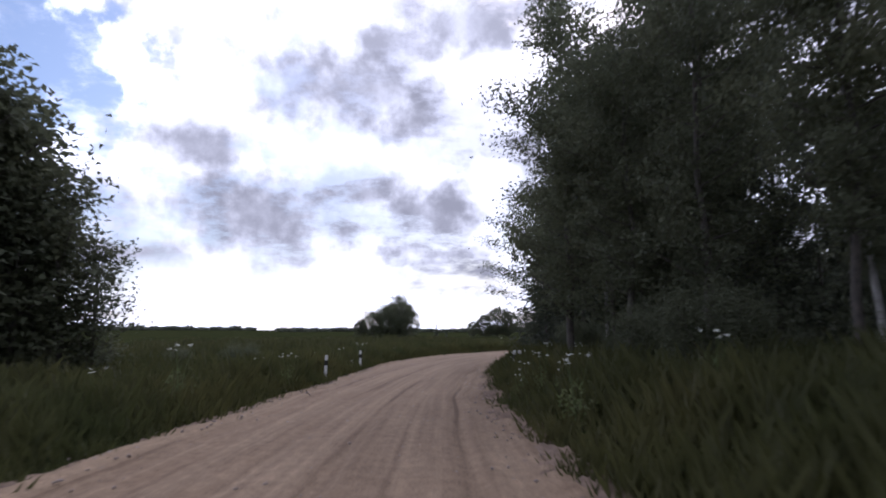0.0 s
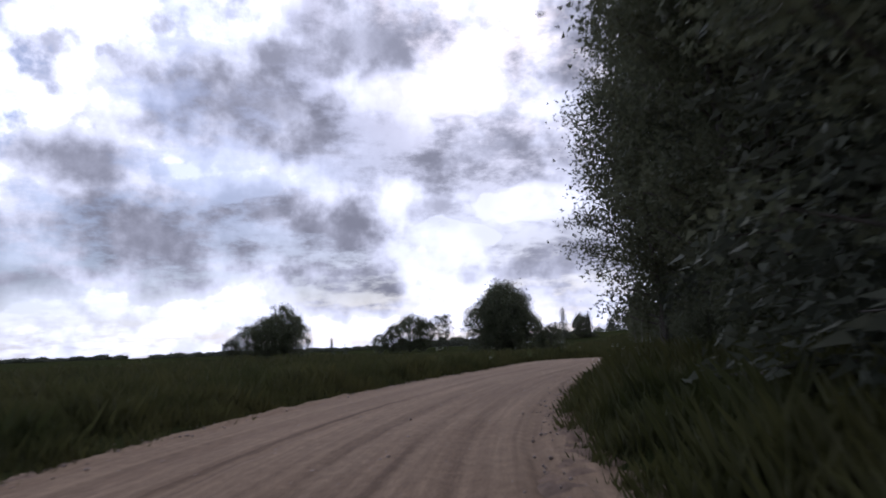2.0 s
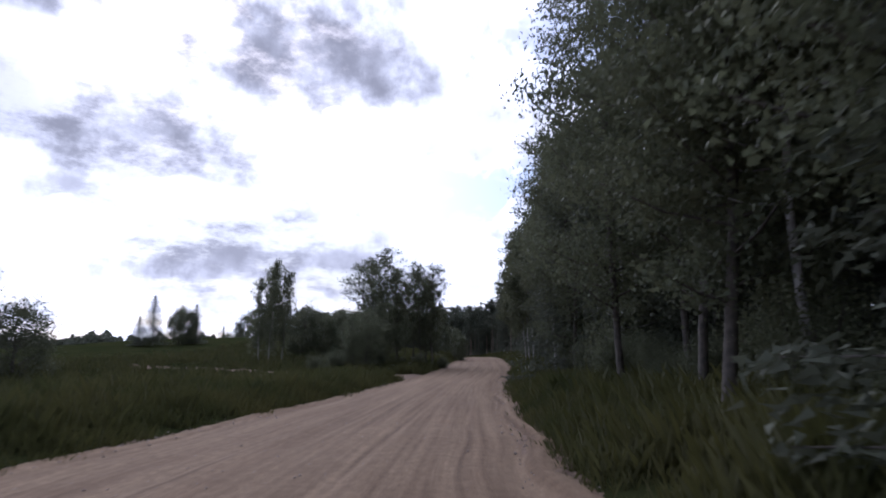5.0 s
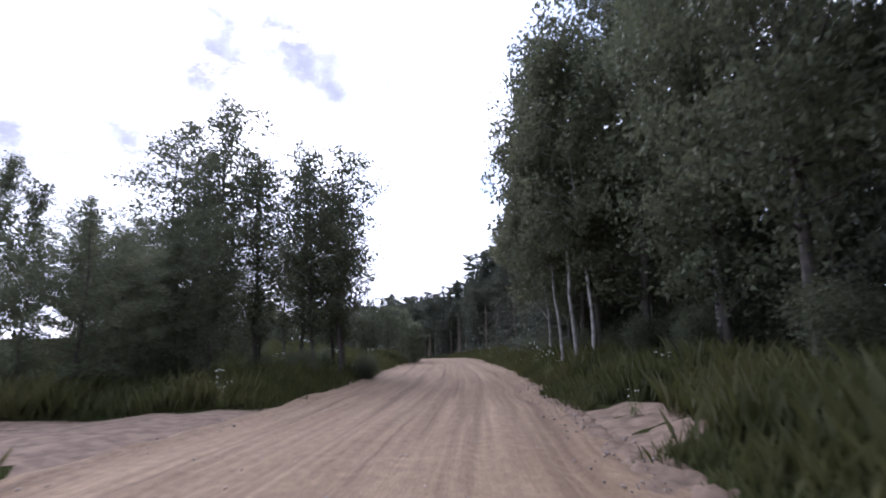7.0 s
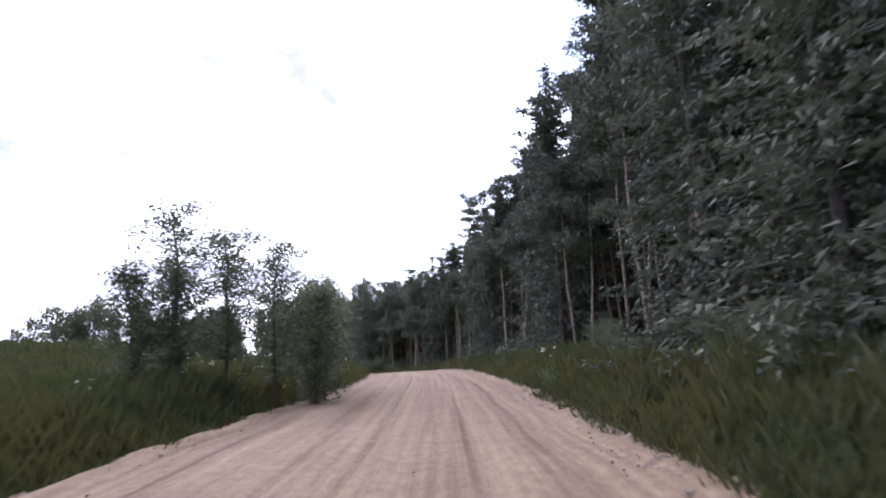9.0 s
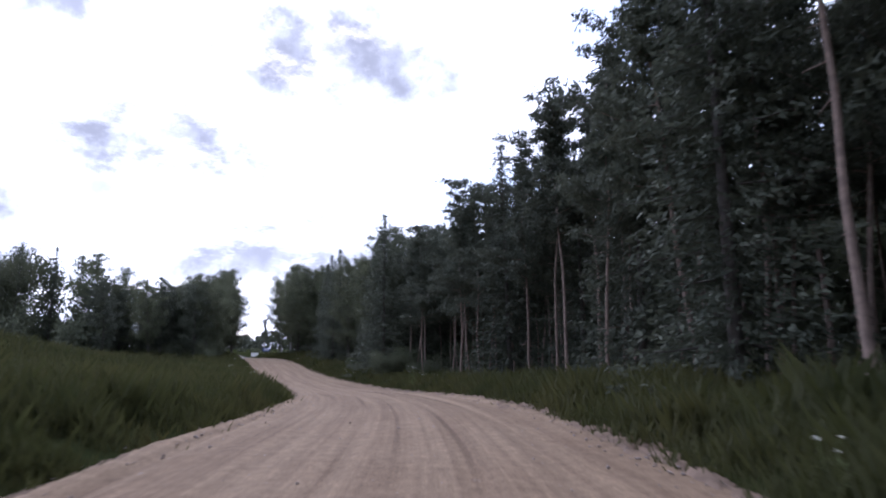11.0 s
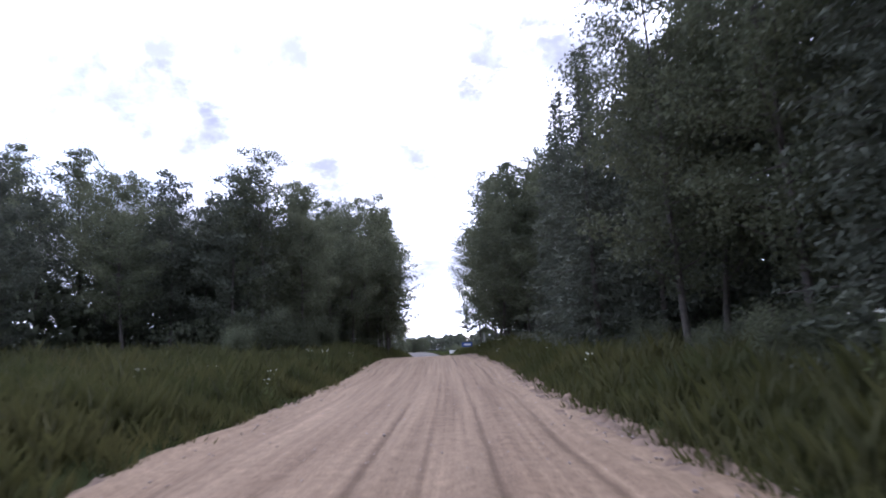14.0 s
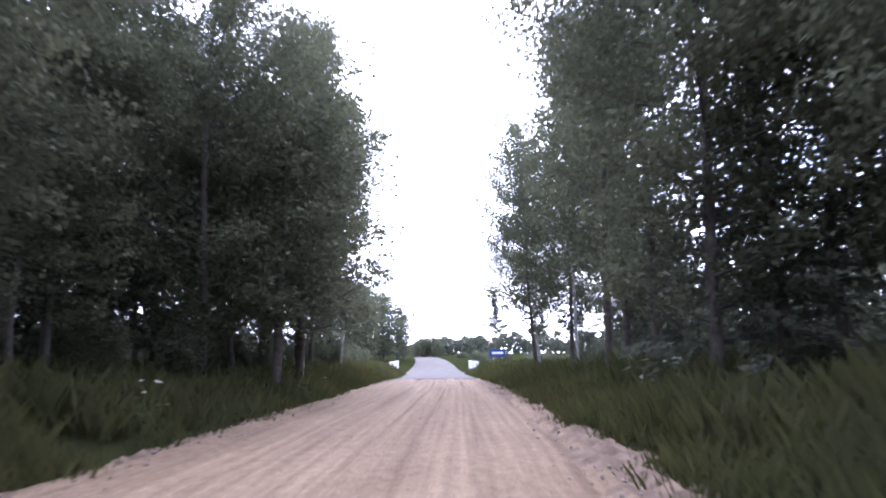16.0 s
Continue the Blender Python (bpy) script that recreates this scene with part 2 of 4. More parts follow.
    dark2.inputs[0].default_value = 0.6
    link(dark.outputs[2], dark2.inputs[6])
    link(mixed(mid, (0.7, 0.67, 0.65), (1.15, 1.13, 1.13)), dark2.inputs[7])
    dark3 = n("ShaderNodeMix")
    dark3.data_type, dark3.blend_type = "RGBA", "MULTIPLY"
    dark3.inputs[0].default_value = 0.95
    link(dark2.outputs[2], dark3.inputs[6])
    link(mixed(track, (0.5, 0.46, 0.43), (1.05, 1.05, 1.05)), dark3.inputs[7])
    dark4 = n("ShaderNodeMix")
    dark4.data_type, dark4.blend_type = "RGBA", "MULTIPLY"
    dark4.inputs[0].default_value = 0.8
    link(dark3.outputs[2], dark4.inputs[6])
    link(mixed(scrape, (0.74, 0.71, 0.69), (1.14, 1.13, 1.12)), dark4.inputs[7])
    dark5 = n("ShaderNodeMix")
    dark5.data_type, dark5.blend_type = "RGBA", "MULTIPLY"
    dark5.inputs[0].default_value = 0.22
    link(dark4.outputs[2], dark5.inputs[6])
    link(mixed(ripple, (0.7, 0.68, 0.66), (1.12, 1.12, 1.12)), dark5.inputs[7])
    link(dark5.outputs[2], bsdf.inputs["Base Color"])
    bsdf.inputs["Roughness"].default_value = 0.95
    bsdf.inputs["Specular IOR Level"].default_value = 0.2
    h = n("ShaderNodeMath")
    h.operation = "ADD"
    link(grit_raw, h.inputs[0]), link(mid_raw, h.inputs[1])
    h2 = n("ShaderNodeMath")
    h2.operation = "ADD"
    link(h.outputs[0], h2.inputs[0]), link(scrape_raw, h2.inputs[1])
    b = n("ShaderNodeBump")
    b.inputs["Strength"].default_value, b.inputs["Distance"].default_value = 0.55, 0.03
    link(h2.outputs[0], b.inputs["Height"]), link(b.outputs[0], bsdf.inputs["Normal"])
    return m


GRAVEL = gravel_material()
SAND = material("loose_sand", (0.207, 0.149, 0.110), (0.099, 0.072, 0.054), 4.0, 0.95, 1.0, 18, gloss=0.1)
ASPHALT = material("worn_asphalt", (0.1, 0.09, 0.083), (0.135, 0.122, 0.113), 0.8, 0.95, 0.3, 80, gloss=0.05)
STONE = material("field_stone", (0.30, 0.25, 0.22), (0.18, 0.15, 0.14), 12, 0.9, 0.4, 40, spread=0.35)
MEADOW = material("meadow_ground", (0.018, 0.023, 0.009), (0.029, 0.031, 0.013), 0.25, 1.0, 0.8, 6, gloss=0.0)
GRASS = material("grass_blades", (0.042, 0.05, 0.016), (0.08, 0.076, 0.026), 0.35, 0.8, 0, translucent=0.35, spread=0.35)
LEAF = material("leaves", (0.087, 0.099, 0.061), (0.137, 0.145, 0.084), 0.5, 0.6, 0, translucent=0.40, spread=0.35, gloss=0.15)
BIRCH_LEAF = material("birch_leaves", (0.103, 0.113, 0.069), (0.148, 0.154, 0.090), 0.5, 0.6, 0, translucent=0.45, spread=0.3, gloss=0.15)
NEEDLE = material("needles", (0.068, 0.078, 0.057), (0.108, 0.116, 0.080), 0.5, 0.65, 0, translucent=0.25, spread=0.35, gloss=0.15)
BRUSH = material("undergrowth_leaves", (0.091, 0.102, 0.066), (0.139, 0.150, 0.095), 0.5, 0.6, 0, translucent=0.40, spread=0.35, gloss=0.15)
BARK = material("grey_bark", (0.11, 0.095, 0.08), (0.05, 0.045, 0.04), 6, 0.95, 0.8, 18)
PINE_BARK = material("pine_bark", (0.27, 0.20, 0.16), (0.14, 0.105, 0.085), 5, 0.95, 0.8, 16)
BIRCH_BARK = material("birch_bark", (0.46, 0.44, 0.41), (0.13, 0.12, 0.11), 3.5, 0.8, 0.4, 20)
FLOWER = material("white_flowers", (0.75, 0.75, 0.70), (0.6, 0.62, 0.5), 9, 0.8, 0, translucent=0.3)
YELLOW = material("yellow_flowers", (0.7, 0.55, 0.06), (0.6, 0.5, 0.1), 9, 0.8, 0, translucent=0.3)
STALK = material("weed_stalks", (0.10, 0.13, 0.05), (0.14, 0.15, 0.06), 2, 0.85, 0, translucent=0.3, spread=0.25)
WHITE = material("white_paint", (0.78, 0.78, 0.76), (0.62, 0.61, 0.58), 5, 0.6, 0.15, 40)
BLACK = material("black_plastic", (0.02, 0.02, 0.02), (0.035, 0.035, 0.035), 8, 0.6, 0)
CONCRETE = material("old_concrete", (0.42, 0.41, 0.39), (0.30, 0.29, 0.27), 2, 0.9, 0.4, 30)
BLUE = material("blue_sign_sheet", (0.018, 0.045, 0.17), (0.025, 0.055, 0.2), 4, 0.45, 0)
STEEL = material("galvanised_steel", (0.42, 0.43, 0.44), (0.33, 0.34, 0.35), 7, 0.45, 0, metal=0.7)
DEADWOOD = material("grey_deadwood", (0.45, 0.42, 0.38), (0.30, 0.28, 0.25), 7, 0.9, 0.4, 30)


# ---- mesh helpers ----
def mesh_from(name, verts, faces, mat, smooth=False, uvs=None):
    """verts (n, 3) and faces (m, k) as arrays, all of one size of face."""
    verts, faces = np.asarray(verts, np.float32), np.asarray(faces, np.int32)
    me = bpy.data.meshes.new(name)
    k = faces.shape[1]
    me.vertices.add(len(verts)), me.loops.add(faces.size), me.polygons.add(len(faces))
    me.vertices.foreach_set("co", verts.ravel())
    me.loops.foreach_set("vertex_index", faces.ravel())
    me.polygons.foreach_set("loop_start", np.arange(0, faces.size, k, dtype=np.int32))
    me.polygons.foreach_set("loop_total", np.full(len(faces), k, np.int32))
    if smooth:
        me.polygons.foreach_set("use_smooth", np.ones(len(faces), bool))
    if uvs is not None:
        layer = me.uv_layers.new(name="UVMap")
        layer.data.foreach_set("uv", np.asarray(uvs, np.float32)[faces.ravel()].ravel())
    me.update()
    me.validate()
    me.materials.append(mat)
    return me


def part(name, me, parent, label=""):
    ob = new(name, me)
    ob.parent = parent
    if label:
        ob["label"] = label
    return ob


def bm_mesh(name, bm, mat):
    me = bpy.data.meshes.new(name)
    bmesh.ops.recalc_face_normals(bm, faces=bm.faces)
    bm.to_mesh(me)
    bm.free()
    me.materials.append(mat)
    return me


def box(bm, size, at, bevel=0.01, turn=0.0):
    """A bevelled box added to bm."""
    made = bmesh.ops.create_cube(bm, size=1.0)["verts"]
    m = Matrix.Translation(at) @ Matrix.Rotation(turn, 4, "Z") @ Matrix.Diagonal((*size, 1))
    bmesh.ops.transform(bm, matrix=m, verts=made)
    if bevel:
        edges = list({e for v in made for e in v.link_edges})
        bmesh.ops.bevel(bm, geom=edges, offset=bevel, segments=1, affect="EDGES")


def tube(points, radii, sides=6):
    """Verts and quads of a tube along points."""
    p = np.asarray(points, float)
    d = np.gradient(p, axis=0)
    d /= np.linalg.norm(d, axis=1, keepdims=True) + 1e-9
    a = np.cross(d, (0.31, 0.77, 0.11))
    a /= np.linalg.norm(a, axis=1, keepdims=True) + 1e-9
    b = np.cross(d, a)
    w = np.linspace(0, 2 * np.pi, sides, endpoint=False)
    r = np.asarray(radii, float)[:, None, None]
    v = p[:, None] + r * (np.cos(w)[None, :, None] * a[:, None] + np.sin(w)[None, :, None] * b[:, None])
    n = len(p)
    i, j = np.meshgrid(np.arange(n - 1), np.arange(sides), indexing="ij")
    k = (j + 1) % sides
    f = np.stack([i * sides + j, i * sides + k, (i + 1) * sides + k, (i + 1) * sides + j], -1).reshape(-1, 4)
    return v.reshape(-1, 3), f


def joined(pieces):
    vs, fs, o = [], [], 0
    for v, f in pieces:
        vs.append(v), fs.append(np.asarray(f) + o)
        o += len(v)
    return np.concatenate(vs), np.concatenate(fs)


def leaves_at(rs, centres, length, width, droop=0.0, along=None):
    """A pointed leaf (or spray) as a triangle at each centre."""
    n = len(centres)
    d = rs.normal(size=(n, 3)) if along is None else along + rs.normal(size=(n, 3)) * 0.35
    d[:, 2] -= droop
    d /= np.linalg.norm(d, axis=1, keepdims=True) + 1e-9
    s = np.cross(d, rs.normal(size=(n, 3)))
    s /= np.linalg.norm(s, axis=1, keepdims=True) + 1e-9
    ln = (length * rs.uniform(0.6, 1.35, n))[:, None]
    wd = (width * rs.uniform(0.6, 1.35, n))[:, None]
    v = np.stack([centres - d * ln * 0.5 + s * wd * 0.5, centres - d * ln * 0.4 - s * wd * 0.5, centres + d * ln * 0.5], 1)
    return v.reshape(-1, 3), np.arange(3 * n).reshape(n, 3)


# ---- trees ----
def tree(name, label, trunk, trunk_mat, leaves, leaf_mat, category="tree", group=""):
    root = tagged(new(name), label, category, group)
    part("trunk", mesh_from("trunk", *joined(trunk), trunk_mat, True), root)
    part("crown", mesh_from("crown", *leaves, leaf_mat), root)
    return root


def limbs_and_clumps(rs, height, base, radius, limbs, lean, shape, up=0.6, stout=0.0085):
    """Trunk line, limb tubes and the places of leaf clumps for a broad-leaved crown."""
    k = 9
    z = np.linspace(0, 1, k)
    wob = np.cumsum(rs.normal(size=(k, 2)) * 0.012 * height, axis=0) * 0.5
    line = np.stack([wob[:, 0] - wob[0, 0] + lean * z * height, wob[:, 1] - wob[0, 1], z * height], 1)
    thick = stout * height + 0.03
    pieces = [tube(line, thick * (1 - 0.92 * z), 7)]
    clumps = []
    for i in range(limbs):
        f = base + (0.97 - base) * (i + rs.uniform()) / limbs
        start = np.array([np.interp(f, z, line[:, c]) for c in range(3)])
        g = (f - base) / (1 - base)
        reach = radius * shape(g) * rs.uniform(0.6, 1.2)
        a = i * 2.4 + rs.normal() * 0.5
        rise = up * reach * rs.uniform(0.5, 1.2)
        end = start + np.array([math.cos(a) * reach, math.sin(a) * reach, rise])
        mid = (start + end) / 2 + np.array([0, 0, -0.08 * reach])
        pieces.append(tube([start, mid, end], [thick * 0.35 * (1.1 - g), thick * 0.22 * (1.1 - g), 0.012], 4))
        for q in np.linspace(0.35, 1.05, max(2, int(reach / 0.55))):
            clumps.append((start + (end - start) * q, 0.35 + 0.25 * reach * 0.4))
    return line, pieces, clumps


def clump_leaves(rs, clumps, per, size, droop, flat=0.75, slender=0.75):
    cs = []
    for c, r in clumps:
        p = rs.normal(size=(per, 3)) * r * 0.57
        p[:, 2] *= flat
        cs.append(c + p)
    return leaves_at(rs, np.concatenate(cs), size, size * slender, droop)


def broad_tree(seed, height, radius, base=0.12, limbs=40, per=46, size=0.27, rounded=False, up=0.55):
    rs = np.random.RandomState(seed)
    form = (lambda g: 0.3 + 0.85 * math.sqrt(max(0.0, 1 - (1.6 * g - 0.62) ** 2))) if rounded else (lambda g: (0.55 + 1.3 * g * (1 - g) * 1.6) * (1 - 0.45 * g ** 3))
    _, pieces, clumps = limbs_and_clumps(rs, height, base, radius, limbs, rs.normal() * 0.02, form, up, 0.0065)
    return pieces, clump_leaves(rs, clumps, per, size, 0.25)


def dome_tree(seed, height, radius, low=0.04, per=60, size=0.26, count=210, tilt=0.0):
    """A dense round-topped field tree: lumpy crown down to the grass, limbs reaching into it."""
    rs = np.random.RandomState(seed)
    z = np.linspace(0, 1, 8)
    line = np.column_stack([np.cumsum(rs.normal(size=8)) * 0.01 * height + tilt * z * height, np.cumsum(rs.normal(size=8)) * 0.01 * height, z * height * 0.9])
    thick = 0.016 * height + 0.05
    pieces, clumps = [tube(line, thick * (1 - 0.9 * z), 8)], []
    lobes = [(rs.normal(size=3), rs.uniform(0.12, 0.3)) for _ in range(9)]
    for i in range(count):
        d = rs.normal(size=3)
        d /= np.linalg.norm(d)
        bulge = 1 + sum(k * max(0.0, float(d @ (v / np.linalg.norm(v))) - 0.6) * 2 for v, k in lobes) - 0.12
        q = rs.uniform(0.45, 1.0) ** 0.5 * bulge
        mid = low + (1 - low) * 0.46
        c = np.array([d[0] * radius * q, d[1] * radius * q, height * (mid + d[2] * q * (0.47 if d[2] > 0 else mid - low))])
        c[:2] += np.array([np.interp(c[2], line[:, 2], line[:, k]) for k in (0, 1)])
        clumps.append((c, 0.085 * height * rs.uniform(0.7, 1.2)))
        if i % 5 == 0:
            f = max(0.12, c[2] / height - 0.22)
            start = np.array([np.interp(f * height, line[:, 2], line[:, k]) for k in range(3)])
            pieces.append(tube([start, (start + c) / 2 + (0, 0, -0.03 * height), c], [thick * 0.32 * (1.1 - f), thick * 0.18, 0.012], 4))
    return pieces, clump_leaves(rs, clumps, per, size, 0.25, 0.85)


def birch(seed, height, radius, base=0.28, limbs=34, per=46, size=0.2):
    rs = np.random.RandomState(seed)
    _, pieces, clumps = limbs_and_clumps(rs, height, base, radius, limbs, rs.normal() * 0.03, lambda g: (1.0 - 0.72 * g) * (0.55 + 0.5 * min(1, g * 4)), 0.35, 0.004)
    more = [(c - np.array([0, 0, 0.5 + rs.uniform() * 0.9]), r * 0.7) for c, r in clumps if rs.uniform() < 0.45]
    return pieces, clump_leaves(rs, clumps + more, per, size, 0.7, 1.1)


def spruce(seed, height, radius, base=0.05, size=0.2):
    rs = np.random.RandomState(seed)
    z = np.linspace(0, 1, 8)
    line = np.stack([0 * z, 0 * z, z * height], 1)
    thick = 0.009 * height + 0.03
    pieces = [tube(line, thick * (1 - 0.95 * z), 7)]
    cs, along = [], []
    levels = int(height / 0.36)
    for i in range(levels):
        f = base + (0.99 - base) * i / levels
        reach = radius * (1 - f) ** 0.85 * rs.uniform(0.75, 1.12) + 0.12
        for j in range(6):
            a = j * 1.05 + i * 0.63 + rs.normal() * 0.2
            r = reach * rs.uniform(0.7, 1.1)
            q = np.linspace(0.15, 1, max(2, int(r / 0.16)))
            x = np.stack([math.cos(a) * r * q, math.sin(a) * r * q, f * height - 0.28 * r * q + 0.16 * r * q * q], 1)
            if i % 2 == 0 and j % 2 == 0:
                pieces.append(tube(x[[0, len(x) // 2, -1]], [thick * 0.25 * (1.1 - f), 0.02, 0.008], 3))
            for _ in range(6):
                cs.append(x + rs.normal(size=x.shape) * 0.09)
                d = np.tile([math.cos(a), math.sin(a), -0.35], (len(x), 1))
                along.append(d + rs.normal(size=d.shape) * 0.3)
    return pieces, leaves_at(rs, np.concatenate(cs), size, size * 0.45, 0.1, np.concatenate(along))


def pine(seed, height, radius, base=0.52, limbs=26, per=52, size=0.26):
    rs = np.random.RandomState(seed)
    line, pieces, clumps = limbs_and_clumps(rs, height, base, radius, limbs, rs.normal() * 0.02, lambda g: (0.75 + 0.5 * math.sin(g * 9)) * (1 - 0.55 * g), 0.3, 0.0042)
    # dead stubs below the crown
    for i in range(9):
        f = rs.uniform(0.12, base)
        a = rs.uniform(0, 6.28)
        ln = rs.uniform(0.3, 0.9)
        c = np.array([np.interp(f * height, line[:, 2], line[:, k]) for k in range(3)])
        pieces.append(tube([c, c + np.array([math.cos(a) * ln, math.sin(a) * ln, rs.uniform(-0.25, 0.15)])], [0.025, 0.008], 3))
    return pieces, clump_leaves(rs, clumps, per, size, -0.1, 0.55, 0.36)


def bush(seed, height, radius, per=400, size=0.052):
    rs = np.random.RandomState(seed)
    pieces, clumps = [], []
    for i in range(9):
        a, r = rs.uniform(0, 6.28), radius * rs.uniform(0.2, 0.9)
        e = np.array([math.cos(a) * r, math.sin(a) * r, height * rs.uniform(0.55, 1.0)])
        pieces.append(tube([(0, 0, -0.1), e * (0.5, 0.5, 0.45), e], [0.03, 0.02, 0.006], 4))
        clumps += [(e * q, 0.28 * height * 0.5 + 0.1) for q in (0.35, 0.6, 0.8, 1.0)]
    return pieces, clump_leaves(rs, clumps, per, size, 0.2, 0.9)


# ---- the line of the road: x, y, height ----
ROAD = [(-22, -114.9, 0.6), (-16.5, -65.2, 0.5), (-11, -15.5, 0.16), (-9.5, 1, -0.13), (-6.5, 17.3, -0.27), (-4.1, 25.2, -0.28), (-0.6, 32.8, -0.3),
        (3.6, 40, -0.3), (8.4, 46.3, -0.24), (13.4, 52.2, -0.12), (42.3, 77.8, -0.68), (66.2, 96.1, -0.39), (97.3, 122.8, 0.24), (105.8, 131.7, 0.27),
        (111.1, 138.5, 0.05), (115.7, 145.7, -0.31), (119.8, 153.4, -0.71), (127.7, 169.8, -0.97), (135.4, 186.6, -0.62), (142.8, 203.8, 0.12),
        (154.6, 231.4, 0.06), (167.6, 265.3, -0.1), (177, 290, 0.3), (184.5, 311, 0.75), (196, 345, 1.2), (215, 400, 1.5)]
# s, the left and the right edge of the gravel from that line
EDGES = np.array([(-95, -2.9, 2.6), (0, -2.7, 2.5), (20, -2.9, 2.3), (40, -4.5, 2.0), (60, -5.1, 1.95), (78, -5.0, 2.4), (112, -3.9, 3.0), (132, -3.4, 3.0), (150, -3.7, 3.4), (185, -2.7, 3.6), (208, -2.3, 3.7), (228, -2.3, 3.8), (250, -2.9, 3.2), (284, -2.9, 2.9), (305, -2.9, 2.8), (320, -2.5, 2.6), (480, -2.6, 2.6)])


def edges(s):
    return np.interp(s, EDGES[:, 0], EDGES[:, 1]), np.interp(s, EDGES[:, 0], EDGES[:, 2])


def beyond(s, lat):
    """Metres outside the gravel (negative on it)."""
    lo, hi = edges(s)
    return np.where(lat < (lo + hi) / 2, lo - lat, lat - hi)


def spline(points, step):
    p = np.array(points, float)
    p = np.vstack([2 * p[0] - p[1], p, 2 * p[-1] - p[-2]])
    out = []
    for i in range(1, len(p) - 2):
        n = max(2, int(np.linalg.norm(p[i + 1, :2] - p[i, :2]) / step))
        t = np.linspace(0, 1, n, endpoint=False)[:, None]
        a, b, c, d = p[i - 1], p[i], p[i + 1], p[i + 2]
        # centripetal knots
        k0 = 0.0
        k1 = k0 + np.linalg.norm((b - a)[:2]) ** 0.5
        k2 = k1 + np.linalg.norm((c - b)[:2]) ** 0.5
        k3 = k2 + np.linalg.norm((d - c)[:2]) ** 0.5
        t = k1 + t * (k2 - k1)
        a1 = (k1 - t) / (k1 - k0) * a + (t - k0) / (k1 - k0) * b
        a2 = (k2 - t) / (k2 - k1) * b + (t - k1) / (k2 - k1) * c
        a3 = (k3 - t) / (k3 - k2) * c + (t - k2) / (k3 - k2) * d
        b1 = (k2 - t) / (k2 - k0) * a1 + (t - k0) / (k2 - k0) * a2
        b2 = (k3 - t) / (k3 - k1) * a2 + (t - k1) / (k3 - k1) * a3
        out.append((k2 - t) / (k2 - k1) * b1 + (t - k1) / (k2 - k1) * b2)
    return np.concatenate(out)


LINE = spline(ROAD, 0.5)
RUN = np.concatenate([[0], np.cumsum(np.linalg.norm(np.diff(LINE[:, :2], axis=0), axis=1))])
RUN -= RUN[np.argmin(np.hypot(LINE[:, 0] - ROAD[2][0], LINE[:, 1] - ROAD[2][1]))]  # 0 where the drive begins
AHEAD = np.gradient(LINE[:, :2], axis=0)
AHEAD /= np.linalg.norm(AHEAD, axis=1, keepdims=True)
RIGHT = np.stack([AHEAD[:, 1], -AHEAD[:, 0]], 1)


def on_road(s, lat):
    """World x, y at s metres along the road and lat metres to its right."""
    s, lat = np.asarray(s, float), np.asarray(lat, float)
    c = np.stack([np.interp(s, RUN, LINE[:, k]) for k in (0, 1)], -1)
    r = np.stack([np.interp(s, RUN, RIGHT[:, k]) for k in (0, 1)], -1)
    return c + r * lat[..., None]


def near_road(x, y):
    """s, lat and the road's height for points."""
    x, y = np.asarray(x, float).ravel(), np.asarray(y, float).ravel()
    best, s, lat, zz = np.full(x.shape, 1e9), np.zeros(x.shape), np.zeros(x.shape), np.zeros(x.shape)
    for a in range(0, len(x), 4000):
        dx, dy = x[a:a + 4000, None] - LINE[None, ::2, 0], y[a:a + 4000, None] - LINE[None, ::2, 1]
        i = np.argmin(dx * dx + dy * dy, axis=1) * 2
        k = np.arange(len(i))
        s[a:a + 4000] = RUN[i]
        dx, dy = dx[k, i // 2], dy[k, i // 2]
        side = dx * RIGHT[i, 0] + dy * RIGHT[i, 1]
        lat[a:a + 4000] = np.where(np.abs(side) > 0.01, np.sign(side), 1) * np.hypot(dx, dy)
        zz[a:a + 4000] = LINE[i, 2]
    return s, lat, zz


def rough(x, y, scale, seed):
    """Smooth value noise of about -1 to 1 from a few sines."""
    rs = np.random.RandomState(seed)
    v = np.zeros_like(x)
    for k in range(6):
        a, f, p = rs.uniform(0, 6.28), rs.uniform(0.6, 1.9) / scale * 6.28, rs.uniform(0, 6.28)
        v = v + np.sin((x * math.cos(a) + y * math.sin(a)) * f + p)
    return v / 3.2


TRACK_S = 126.0  # where a field track crosses the road


